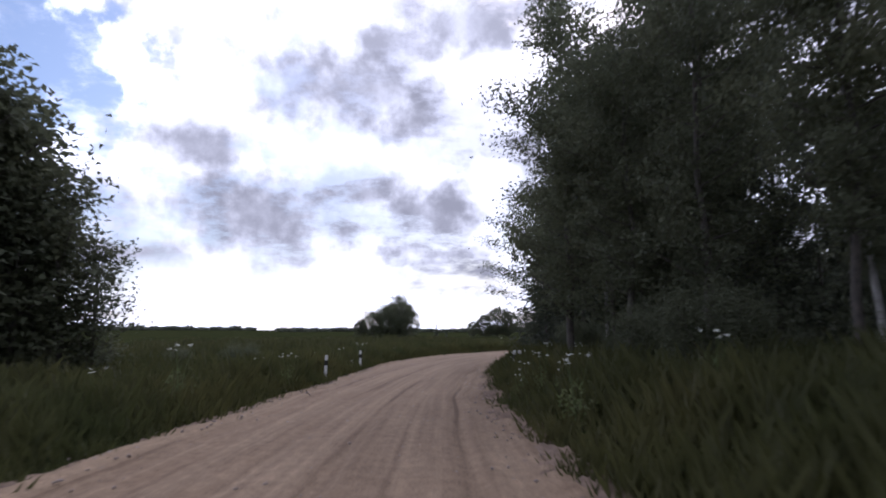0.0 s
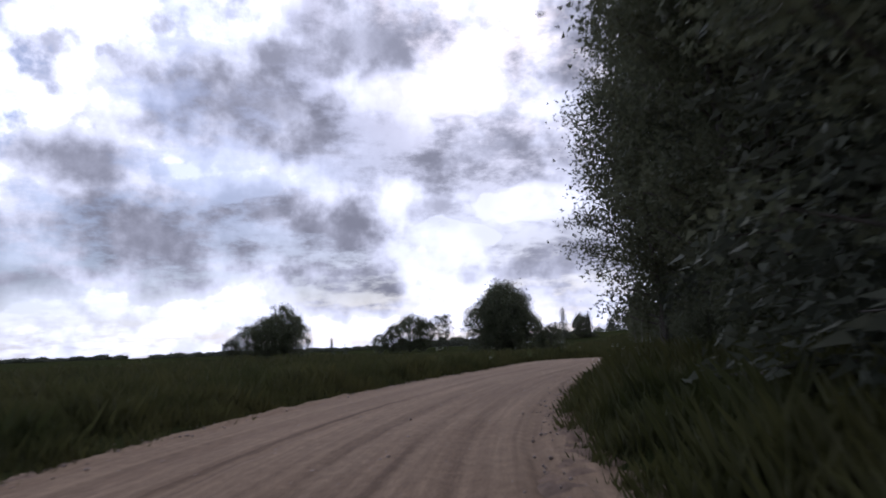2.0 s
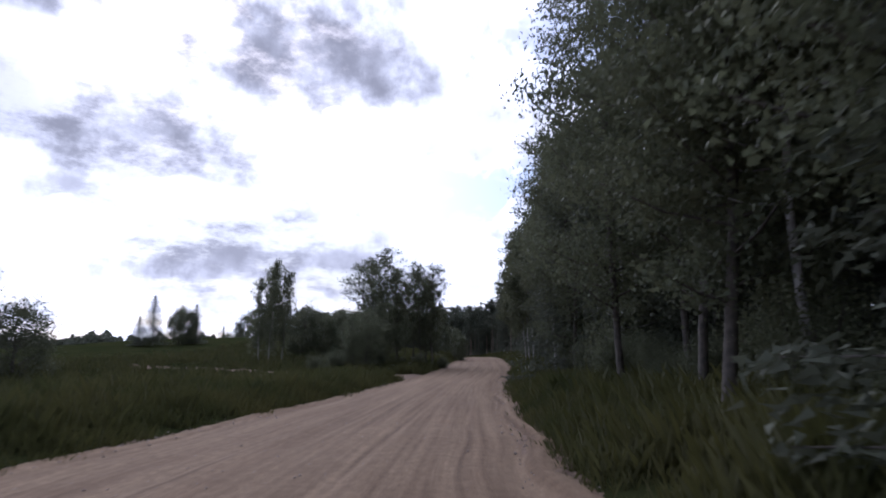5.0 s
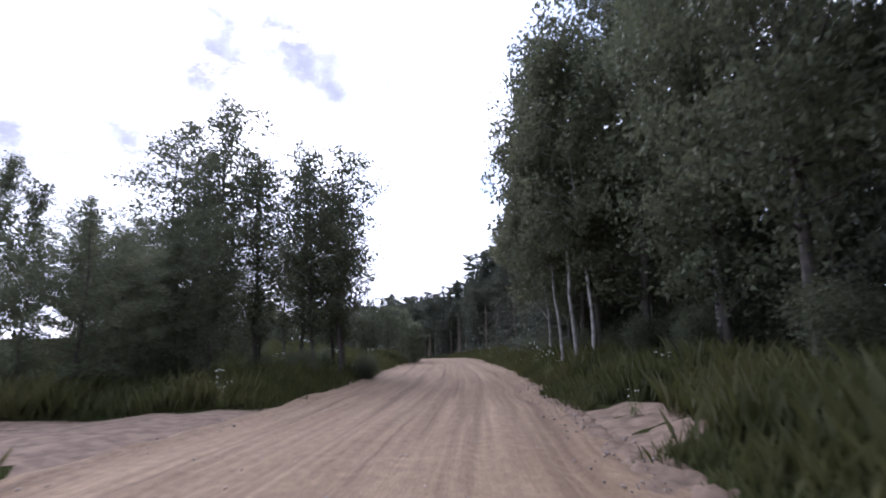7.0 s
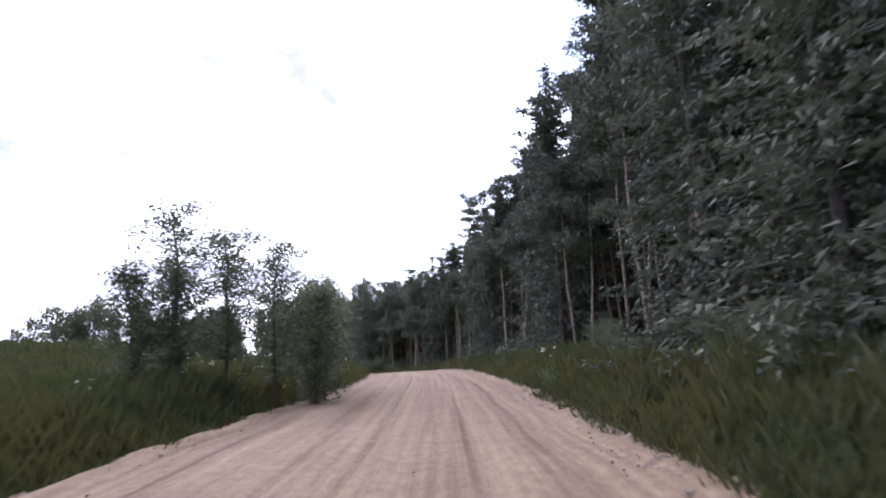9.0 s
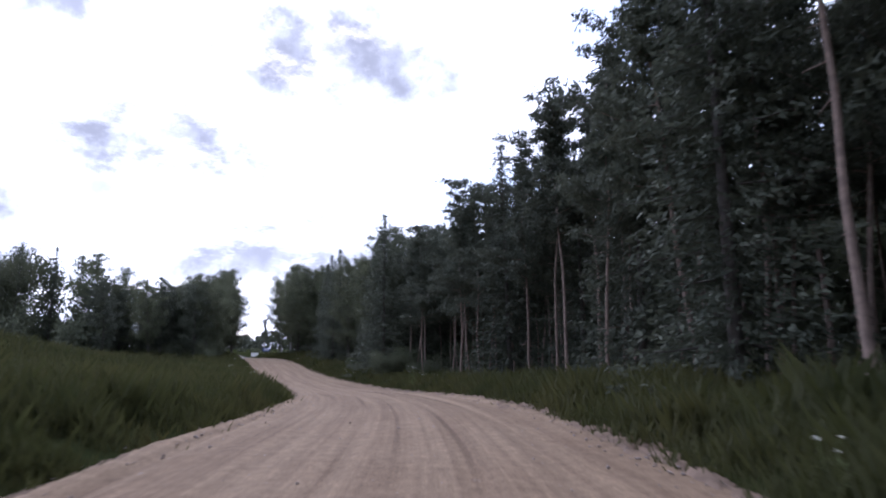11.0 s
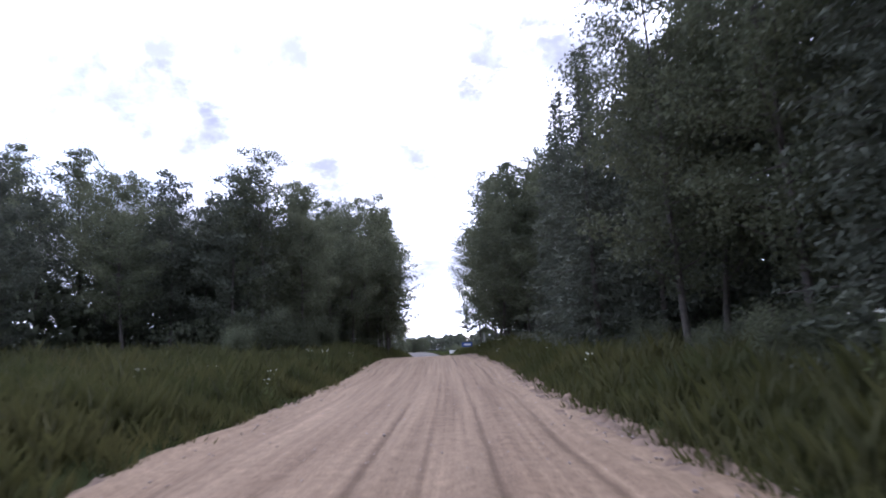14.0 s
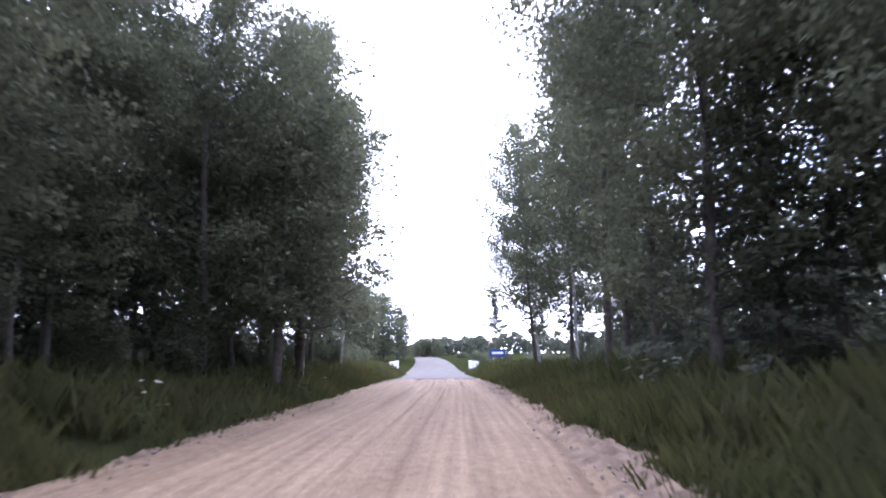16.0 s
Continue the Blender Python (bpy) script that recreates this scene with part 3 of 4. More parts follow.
def land(x, y):
    """Height of the ground beside the road."""
    x, y = np.asarray(x, float).ravel(), np.asarray(y, float).ravel()
    s, lat, z = near_road(x, y)
    a = beyond(s, lat) + 3.4
    side = np.interp(a, [0, 3.2, 3.75, 4.6, 6.5, 9.5, 14, 60], [-0.3, -0.22, -0.03, 0.05, -0.05, 0.08, 0.18, 0.3])
    h = z * np.exp(-(np.maximum(a - 8, 0) / 60) ** 2) + side
    off = np.clip((a - 4.5) / 8, 0, 1)
    h = h + off * (0.12 * rough(x, y, 7, 3) + 0.3 * rough(x, y, 60, 4)) + 0.03 * rough(x, y, 2.3, 5) * np.clip((a - 3.3) / 1, 0, 1)
    # the verge stands above the road on the right, and on the left by the young birches and towards the end
    lift = np.where(lat > 0, np.interp(s, [-20, 180, 200, 235, 250], [0.42, 0.42, 0.12, 0.12, 0.3]), np.interp(s, [145, 158, 190, 205, 240, 262], [0, 0.4, 0.4, 0, 0, 0.4]) * np.exp(-(a / 30) ** 2))
    h = h + lift * np.clip((a - 4.0) / 2.6, 0, 1)
    # the meadow left of the bend climbs away from the road
    h = h + 4.2 * np.exp(-((x - 84) ** 2 + (y - 172) ** 2) / (2 * 24.0 ** 2)) * np.clip((-lat - 5) / 14, 0, 1)
    # the far field rises a little
    h = h + 2.2 * np.clip((np.hypot(x + 40, y - 120) - 90) / 300, 0, 1) * np.clip((a - 40) / 60, 0, 1)
    return h


def ground_sheet():
    def axis(lo, hi, step):
        mid = np.arange(lo, hi + 0.01, step)
        g = [4.0]
        while sum(g) < 3200:
            g.append(g[-1] * 1.22)
        far = np.cumsum(g)
        return np.concatenate([(lo - far)[::-1], mid, hi + far])

    xs, ys = axis(-50, 200, 1.1), axis(-60, 300, 1.1)
    x, y = np.meshgrid(xs, ys, indexing="ij")
    v = np.stack([x.ravel(), y.ravel(), land(x, y)], 1)
    n, m = x.shape
    i, j = np.meshgrid(np.arange(n - 1), np.arange(m - 1), indexing="ij")
    q = i * m + j
    f = np.stack([q, q + m, q + m + 1, q + 1], -1).reshape(-1, 4)
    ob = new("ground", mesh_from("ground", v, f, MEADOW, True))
    tagged(ob, "rolling meadow and forest ground under tall summer grass", "ground", kind="structure")


def strip(name, s0, s1, mat, label, category, lift=0.0, step=0.5, rutted=1.0):
    s = np.arange(s0, s1 + 0.01, step)
    lo, hi = edges(s)
    q = np.concatenate([[-0.2, -0.09], np.linspace(0, 1, 57), [1.09, 1.2]])
    ss = np.repeat(s[:, None], len(q), 1)
    ll = lo[:, None] + (hi - lo)[:, None] * q[None, :]
    wob = 0.16 * rough(ss.ravel(), ll.ravel() * 0 + 3, 5, 21).reshape(ss.shape) * np.clip(np.abs(q - 0.5) * 2, 0, 1)[None] ** 3
    xy = on_road(ss, ll + wob)
    z = np.interp(ss, RUN, LINE[:, 2]) + lift
    z = z - 0.006 * (ll - ((lo + hi) / 2)[:, None]) ** 2
    along = rough(ss.ravel() * 0.25, ll.ravel() * 6, 9, 11).reshape(ss.shape)
    sway = 0.14 * np.sin(ss * 0.05) + 0.08 * np.sin(ss * 0.13 + 1)
    ruts = sum(-d * np.exp(-((ll - c - sway) / w) ** 2) for c, w, d in ((-0.1, 0.12, 0.04), (1.35, 0.12, 0.045), (-0.95, 0.14, 0.03), (-2.2, 0.12, 0.04), (2.35, 0.14, 0.05), (0.55, 0.08, 0.02)))
    ridge = sum(h * np.exp(-((ll - c - 0.5 * sway) / w) ** 2) for c, w, h in ((2.62, 0.1, 0.05), (-1.95, 0.1, 0.03), (0.15, 0.08, 0.025), (1.6, 0.08, 0.025)))
    edge = 0.09 * np.exp(-((q[None] - 0.985) * (hi - lo)[:, None] / 0.2) ** 2) + 0.08 * np.exp(-((q[None] - 0.015) * (hi - lo)[:, None] / 0.2) ** 2)
    fine = rough(ss.ravel(), ll.ravel() * 2, 1.1, 12).reshape(ss.shape)
    z = z + rutted * (ruts * (0.7 + 0.5 * along) + (ridge + edge) * (0.7 + 0.45 * along + 0.25 * fine) + 0.012 * along + 0.01 * fine)
    z = np.where(((q < -0.05) | (q > 1.05))[None], z - 0.07, z)
    z = np.where(((q < -0.15) | (q > 1.15))[None], z - 0.25, z)
    n, m = ss.shape
    i, j = np.meshgrid(np.arange(n - 1), np.arange(m - 1), indexing="ij")
    k = i * m + j
    f = np.stack([k, k + m, k + m + 1, k + 1], -1).reshape(-1, 4)
    me = mesh_from(name, np.stack([xy[..., 0].ravel(), xy[..., 1].ravel(), z.ravel()], 1), f, mat, True, np.stack([ss.ravel(), ll.ravel()], 1))
    return tagged(new(name, me), label, category, kind="structure")


BRIDGE_S = 334.0
PAVED_S = 315.0
ground_sheet()
strip("road", -95, PAVED_S, GRAVEL, "dry sandy gravel road with wheel ruts and loose grit", "road")
strip("asphalt_road", PAVED_S, 470, ASPHALT, "worn pale asphalt road leading over the bridge", "road", 0.01, 1.0, 0.1)

# ---- planting ----
KINDS = {}


def kind(name, makers):
    """Template trees: [root, height, used yet]."""
    KINDS[name] = [[tree(*m[0]), float(m[0][4][0][:, 2].max()), False, None] for m in makers]


def plant(name, x, y, height, seed=0, label="", slim=1.0):
    rs = np.random.RandomState(seed + int(abs(x) * 37 + abs(y) * 91))
    t = KINDS[name][rs.randint(len(KINDS[name]))]
    z = float(land([x], [y])[0]) - 0.05
    k = height / t[1]
    wide = k * rs.uniform(0.9, 1.15) * slim
    m = pose(x, y, z, rs.normal() * 1.2, rs.normal() * 1.2, rs.uniform(0, 360)) @ Matrix.Diagonal((wide, wide, k, 1))
    if t[2]:
        ob = copy_thing(t[0], m @ t[3])
    else:
        ob = t[0]
        ob.matrix_basis = m
        t[2], t[3] = True, Matrix.Diagonal((1 / wide, 1 / wide, 1 / k, 1))
    if label:
        ob["label"] = label
    return ob


ASPEN_TXT = "tall dark green broad-leaved tree at the forest edge"
kind("aspen", [(("broad_leaved_tree", ASPEN_TXT, p, BARK, l, LEAF), 15.0) for p, l in (broad_tree(21, 15, 2.7, 0.16, 44, 150, 0.135), broad_tree(22, 15, 3.0, 0.1, 46, 150, 0.135), broad_tree(23, 15, 2.4, 0.2, 44, 150, 0.135), broad_tree(24, 15, 2.2, 0.13, 44, 150, 0.135))])
kind("oak", [(("field_tree", "large round-crowned tree standing dark in the field", p, BARK, l, LEAF), 13.3) for p, l in (dome_tree(31, 11, 3.9), dome_tree(32, 11, 3.5), dome_tree(33, 11, 4.3))])
kind("birch", [(("birch_tree", "birch with a slender white trunk and loose hanging leaves", p, BIRCH_BARK, l, BIRCH_LEAF, "tree"), 15.0) for p, l in (birch(41, 15, 2.5, 0.22, 38, 88, 0.18), birch(42, 15, 2.8, 0.3, 36, 88, 0.18), birch(43, 15, 2.2, 0.14, 38, 88, 0.18))])
kind("spruce", [(("spruce_tree", "dense dark spruce with drooping boughs", p, BARK, l, NEEDLE), 15.0) for p, l in (spruce(51, 15, 2.9), spruce(52, 15, 2.5))])
kind("pine", [(("pine_tree", "tall pine with a bare reddish trunk and high crown", p, PINE_BARK, l, NEEDLE), 18.0) for p, l in (pine(61, 18, 2.3, 0.4, 38, 130, 0.27), pine(62, 18, 2.0, 0.5, 36, 130, 0.27), pine(63, 18, 2.5, 0.34, 40, 130, 0.27))])
kind("back", [(("forest_tree", "dark tree deeper in the forest behind the front row", p, BARK, l, NEEDLE), 15.0) for p, l in (broad_tree(71, 15, 3.0, 0.06, 36, 90, 0.21), broad_tree(72, 15, 2.7, 0.1, 34, 90, 0.21))])
kind("sapling", [(("young_tree", "young slender tree with upright leafy shoots", p, BARK, l, LEAF), 6.0) for p, l in (broad_tree(81, 6, 0.85, 0.05, 34, 60, 0.14, up=1.5), broad_tree(82, 6, 0.7, 0.05, 34, 60, 0.14, up=1.7), broad_tree(83, 6, 0.95, 0.05, 30, 60, 0.14, up=1.3))])
kind("alder", [(("slender_tree", "slender leafy tree with a thin bare lower trunk", p, BARK, l, LEAF), 12.0) for p, l in (broad_tree(85, 12, 1.7, 0.16, 40, 72, 0.15, up=0.8), broad_tree(86, 12, 1.5, 0.22, 38, 72, 0.15, up=0.9), broad_tree(87, 12, 1.9, 0.14, 40, 72, 0.15, up=0.7))])
kind("bush", [(("bush", "green leafy bush at the roadside", p, BARK, l, LEAF, "bush"), 1.8) for p, l in (bush(91, 1.8, 1.2), bush(92, 1.8, 1.0), bush(93, 1.8, 1.4))])


def forest(s0, s1, lat0, lat1, mix, spacing, h0, h1, side=1, behind=0.7):
    """Rows of trees beside the road; mix is a list of kinds."""
    RS = np.random.RandomState(int(s0 * 13 + 997 * (side + 2)) % 100000)
    s = s0
    while s < s1:
        lat = lat0
        row = 0
        while lat < lat1:
            p = on_road(s + RS.uniform(-0.45, 0.45) * spacing, side * (lat + RS.uniform(-0.3, 0.3) * spacing))
            _, l, _ = near_road(p[:1], p[1:])
            if abs(l[0]) > lat0 - 1.6:
                k = mix[RS.randint(len(mix))] if row < 1 or mix[0] == "pine" else ("back" if RS.uniform() < 0.8 else mix[RS.randint(len(mix))])
                plant(k, p[0], p[1], RS.uniform(h0, h1) * (1 if row < 1 or mix[0] == "pine" else behind))
            lat += spacing * (0.9 + 0.35 * row)
            row += 1
        s += spacing * RS.uniform(0.85, 1.15)


# right of the road, from the start to past the end of the drive
forest(-22, 8, 8.4, 13, ["aspen", "aspen", "birch"], 3.8, 11, 13.5, 1, 0.5)
forest(8, 18, 8.0, 15, ["aspen", "birch"], 3.5, 11, 13, 1, 0.6)
forest(18, 32, 8.2, 15, ["aspen", "spruce", "aspen"], 3.3, 11.5, 14, 1, 0.8)
forest(32, 46, 6.4, 15, ["aspen", "spruce", "spruce"], 3.2, 14, 16.5, 1, 0.7)
forest(46, 66, 6.8, 17, ["spruce", "aspen", "spruce"], 3.2, 14, 17, 1, 1.0)
forest(66, 84, 6.6, 17, ["spruce", "spruce", "aspen"], 3.2, 14, 17, 1, 1.0)
forest(84, 118, 6.6, 16, ["aspen", "aspen", "birch", "spruce"], 3.3, 12.5, 15, 1, 1.0)
forest(118, 132, 7.6, 16, ["aspen", "aspen", "birch"], 3.3, 14, 17, 1, 0.75)
forest(132, 148, 7.2, 17, ["aspen", "aspen", "birch", "aspen"], 3.2, 15, 17.5, 1, 0.7)
forest(148, 158, 7.6, 17, ["spruce", "aspen", "aspen"], 3.0, 13, 15.5, 1, 0.8)
PINES = ["pine", "pine", "pine", "pine", "pine", "pine", "spruce"]
forest(158, 166, 8.0, 18, ["spruce", "aspen", "spruce"], 3.0, 13.5, 16, 1, 1.0)
forest(166, 192, 9.2, 22, PINES, 2.6, 15, 18)
forest(192, 204, 8.2, 22, PINES, 2.25, 13.5, 16)
forest(204, 222, 7.8, 22, PINES, 2.4, 11, 13)
forest(222, 238, 8.6, 22, PINES, 2.5, 10.5, 12.5)
forest(238, 252, 7.6, 18, ["spruce", "aspen", "spruce", "aspen"], 3.0, 13, 15, 1, 1.0)
forest(252, 263, 7.6, 18, ["spruce", "aspen", "spruce", "aspen"], 3.1, 11.5, 13.5, 1, 1.0)
forest(263, 290, 7.4, 17, ["spruce", "aspen", "spruce", "aspen"], 3.2, 13, 15.5, 1, 0.9)
forest(289, 316, 6.7, 11, ["birch", "aspen", "aspen"], 3.5, 14.5, 17.5, 1, 0.4)
for s, lat, h in ((291, -9.5, 11.2), (294, -10, 12.5), (297, -10.5, 13.5), (300, -10.5, 14.5), (304, -9.5, 14), (284, 8, 14), (286.5, 10, 14), (288.5, 8, 13), (82, 5.6, 10), (86.5, 5.2, 12), (91.5, 5.4, 13), (17.2, 6.3, 11), (20.6, 6.5, 11.5), (22.5, 5.3, 15), (56, 4.9, 13.5), (59.5, 4.8, 14), (63.5, 4.9, 13), (53, 6.3, 13.5), (152, 8.6, 9.5), (155.5, 8.4, 11), (33.6, 4.9, 9.5), (37.4, 4.5, 10.5)):
    plant("aspen", *on_road(s, lat), h, 3, "leafy tree standing out from the wood's edge", 1.15)
# beside the track
plant("aspen", *on_road(153.2, -8.8), 9.5, 5, "leafy tree in the clump beside the track", 1.0)
plant("alder", *on_road(151.6, -9.4), 8.5, 5, "tall slender tree in the clump beside the track", 1.2)
# left of the road, at the end
forest(268, 284, 7.2, 20, ["aspen", "spruce", "aspen"], 3.2, 9.5, 11.2, -1, 0.9)
forest(284, 292, 6.4, 14, ["aspen", "aspen"], 3.2, 10.5, 12, -1, 0.8)
forest(292, 300, 6.2, 14, ["aspen", "birch", "aspen"], 3.2, 13, 15.5, -1, 0.75)
forest(300, 315, 5.2, 9, ["birch", "aspen"], 3.0, 14.5, 16.5, -1, 0.7)
for x, y, h in ((145.9, 221.3, 12), (147, 224.2, 11.5)):
    plant("alder", x, y, h, 0, "airy leafy tree reaching towards the road", 1.5)
for x, y, h in ((165.2, 286.3, 11), (162.9, 281.9, 11), (169.9, 292, 10.5), (174.1, 299, 9.5), (178.2, 308, 8.5), (160, 284, 11), (166, 292, 11.5), (171, 298, 11), (158, 276, 10)):
    plant("sapling", x, y, h, 0, "leafy light green tree beyond the bridge", 1.7)
for x, y, h in ((192.6, 342, 4.6), (194.8, 343, 5.2), (197.2, 342, 5.4), (199.4, 344, 4.4)):
    plant("oak", x, y, h, 0, "round leafy tree beside the far road", 0.9)
for x, y, h in ((201.4, 330, 6.2), (208, 330, 4.6)):
    plant("spruce", x, y, h, 0, "small dark fir beyond the bridge", 0.7)
for x, y, h in ((125.7, 211, 12), (120, 209, 12.5), (114, 211, 13.5), (108.9, 211.6, 10.5), (103, 214, 8.5), (130, 205, 9), (134.6, 203.3, 9), (123, 215, 12.5), (116, 216, 14), (110, 217, 13), (128, 216, 11.2), (133, 211, 9.7), (105, 218, 8.5), (112, 214, 12.5), (118, 212.5, 13.5), (123, 212, 13.5), (100, 217, 7), (131, 208.5, 9.7), (127.5, 208, 10)):
    plant(("aspen", "spruce", "oak")[int(x * 7) % 3], x, y, h, 0, "leafy tree in the wood beyond the meadow")
for x, y, h in ((95.6, 195.4, 4), (178.5, 272, 9.6)):
    plant("pine", x, y, h, 0, "lone small pine standing in open grass")
# the clump by the crossing track
for x, y, h in ((58.6, 102.2, 12.2), (57.6, 103.4, 11), (60.4, 101.6, 10.6), (59.6, 104.5, 11.2), (62.2, 100, 11), (61.3, 102.6, 10), (63.3, 99.6, 10.8), (63.2, 102.4, 10.4), (64.4, 100.6, 9.4), (65.2, 102.3, 9.8), (66.2, 103.6, 9.2)):
    plant("alder", x, y, h, 5, "tall slender tree in the clump beside the track", 1.1)
for x, y, h in ((51.4, 95.4, 5.4), (50.6, 96.6, 4.6), (52.8, 96.4, 4.8), (54, 97.6, 5.4), (55.2, 98, 5.8), (56.6, 99.4, 6.8), (52.6, 98.6, 5.2), (57.4, 101, 7.6), (54.8, 100, 6.2)):
    plant("aspen", x, y, h, 5, "leafy tree in the clump beside the track", 1.1)
for x, y, h in ((81.6, 116.6, 5.4), (82.6, 116, 5), (83.6, 115.2, 4.8)):
    plant("alder", x, y, h, 5, "young leafy birch in the meadow grass", 1.7)
for x, y, h in ((80.6, 117, 3.6), (84.6, 114.8, 3.8), (85.4, 115.8, 4), (82, 118, 4), (86.8, 117.4, 3.8), (88.6, 119.4, 4.4), (90.4, 121.4, 4.6)):
    plant("sapling", x, y, h, 5, "young leafy birch in the meadow grass", 1.2)
# trees in the field
for x, y, h, slim in ((-8.3, 148.5, 12, 0.95), (-5.9, 147.6, 9.6, 0.8), (-11.8, 148.6, 10, 0.9), (-15.4, 148, 7.6, 1), (-18.4, 148.4, 5, 1), (-10, 151, 10.6, 1)):
    plant("oak", x, y, h, 1, "", slim)
for x, y, h, slim in ((18.6, 150.2, 9.2, 1.05), (15, 150.8, 7.4, 1), (12.2, 151.4, 4.6, 1), (21.6, 149.6, 7.8, 0.9)):
    plant("oak", x, y, h, 2, "", slim)
for x, y, h in ((24.9, 149, 7.8), (26.8, 148.4, 8.2)):
    plant("alder", x, y, h, 2, "slender field tree beside the round crowns", 1.7)
for x, y, h, slim in ((20.4, 94.8, 11.6, 0.8), (22.3, 94.4, 10.6, 0.8), (24.4, 93.6, 7.4, 0.9), (18.8, 95.4, 9, 0.7), (21.6, 96.4, 10, 0.9), (27.2, 92.9, 4.8, 1)):
    plant("oak", x, y, h, 3, "", slim)
for x, y, h in ((56.2, 151.7, 7.6), (54.4, 152.4, 4.6), (61.7, 149.4, 6.2)):
    plant("spruce", x, y, h, 0, "small dark fir on the field's edge", 1.7)
for x, y, h in ((59.4, 150.3, 6.8), (60.6, 149.8, 6)):
    plant("oak", x, y, h, 0, "", 0.8)
for x, y, h in ((0.9, 135.6, 3.9), (3.3, 135, 2.6)):
    plant("spruce", x, y, h, 0, "small dark fir on the field's edge", 1.5)
for x, y, h in ((54.2, 115, 11.4), (53.4, 115.6, 9.4), (55.4, 114.4, 10.2)):
    plant("birch", x, y, h, 0, "tall birch standing alone in the field", 0.95)
for x, y, h in ((64.8, 132, 12),):
    plant("birch", x, y, h)
for x, y, h in ((61.5, 119.8, 7), (65.5, 121, 6.5), (69, 121.5, 7), (72, 121, 6.5)):
    plant("oak", x, y, h, 4)
for x, y, h in ((-22.5, -0.3, 8.2), (-21.3, 0.6, 9), (-20.8, 1.4, 8.2), (-19.9, 1.5, 8.4), (-19, 2.2, 6), (-18.4, 2.7, 4.6), (-22, 2.4, 8), (-23.6, 1, 8.6), (-21, 3.4, 7), (-24.6, -1, 9), (-23.4, -2.4, 9), (-20.2, 3, 5.4), (-25.4, 2, 8)):
    plant("sapling", x, y, h, 0, "", 1.35)


# ---- birches whose white trunks stand out at the wood's edge ----
def edge_birch(seed, line, radius, crown, fork=None):
    """A birch along a bent trunk line (x, y, height over the ground); crown: where along it the leaves begin."""
    rs = np.random.RandomState(seed)
    x, y, _ = line[0]
    foot = np.array([x, y, float(land([x], [y])[0]) - 0.15])
    pts = np.array([(a - x, b - y, h) for a, b, h in line], float)
    tall = pts[-1, 2]
    k = np.linspace(0, 1, 14)
    tt = np.linspace(0, 1, len(pts))
    spine = np.column_stack([np.interp(k, tt, pts[:, c]) for c in range(3)])
    spine[1:-1] += rs.normal(size=(12, 3)) * (0.03, 0.03, 0)
    thick = 0.0042 * tall + 0.018
    pieces, clumps = [tube(spine, thick * (1 - 0.85 * k), 8)], []
    if fork is not None:
        f = np.array([(a - x, b - y, h) for a, b, h in fork], float)
        pieces.append(tube(f, np.linspace(thick * 0.65, 0.02, len(f)), 6))
        clumps += [(f[-1] + rs.normal(size=3) * 0.6, 0.45) for _ in range(9)]
    for i in range(40):
        q = crown + (0.99 - crown) * (i + rs.uniform()) / 40
        start = np.array([np.interp(q, k, spine[:, c]) for c in range(3)])
        g = (q - crown) / (1 - crown)
        reach = radius * (1 - 0.7 * g) * (0.5 + 0.6 * min(1, 4 * g)) * rs.uniform(0.6, 1.2)
        w = i * 2.4 + rs.normal() * 0.4
        end = start + (math.cos(w) * reach, math.sin(w) * reach, 0.35 * reach)
        pieces.append(tube([start, (start + end) / 2 + (0, 0, 0.1 * reach), end], [0.035 * (1.15 - g), 0.02, 0.008], 4))
        for u in np.linspace(0.3, 1.05, max(2, int(reach / 0.5))):
            clumps.append((start + (end - start) * u, 0.4))
            if rs.uniform() < 0.5:
                clumps.append((start + (end - start) * u - (0, 0, rs.uniform(0.5, 1.3)), 0.3))
    root = tree("birch_tree", "birch with a clear white trunk at the wood's edge", pieces, BIRCH_BARK, clump_leaves(rs, clumps, 70, 0.17, 0.7, 1.1), BIRCH_LEAF, "tree")
    root.matrix_basis = Matrix.Translation(foot)


edge_birch(401, [(72.9, 94.7, 0), (72.8, 94.8, 3), (72.75, 94.9, 5.6), (72.8, 94.9, 9.5), (72.9, 95, 13)], 2.6, 0.36, [(72.85, 94.75, 2.4), (72.6, 95.3, 3.3), (72.4, 95.7, 4.1)])
edge_birch(402, [(67.1, 90.9, 0), (67.0, 91.0, 2.6), (66.9, 91.1, 4.4), (66.7, 91.5, 7), (66.4, 92, 12.5)], 2.4, 0.46)
edge_birch(403, [(65.9, 89.7, 0), (65.8, 89.8, 4.4), (65.6, 90.1, 8), (65.3, 90.5, 13)], 2.3, 0.48)
edge_birch(404, [(64.8, 88.4, 0), (64.75, 88.5, 3.5), (64.6, 88.7, 6), (64.2, 89.1, 13)], 2.4, 0.5)
edge_birch(405, [(13.2, 39.4, 0), (13.1, 39.5, 3.2), (12.9, 39.9, 5.6), (12.6, 40.4, 8.2), (12.3, 40.9, 14)], 2.4, 0.5)
edge_birch(406, [(0.3, 3.0, 0), (0.1, 3.1, 2.6), (-0.2, 3.3, 4.6), (-0.6, 3.6, 8), (-0.9, 3.9, 13)], 2.4, 0.42)
edge_birch(407, [(-2.4, 4.9, 0), (-2.4, 4.9, 4.6), (-2.3, 5.0, 8), (-2.2, 5.1, 12.5)], 2.2, 0.4)


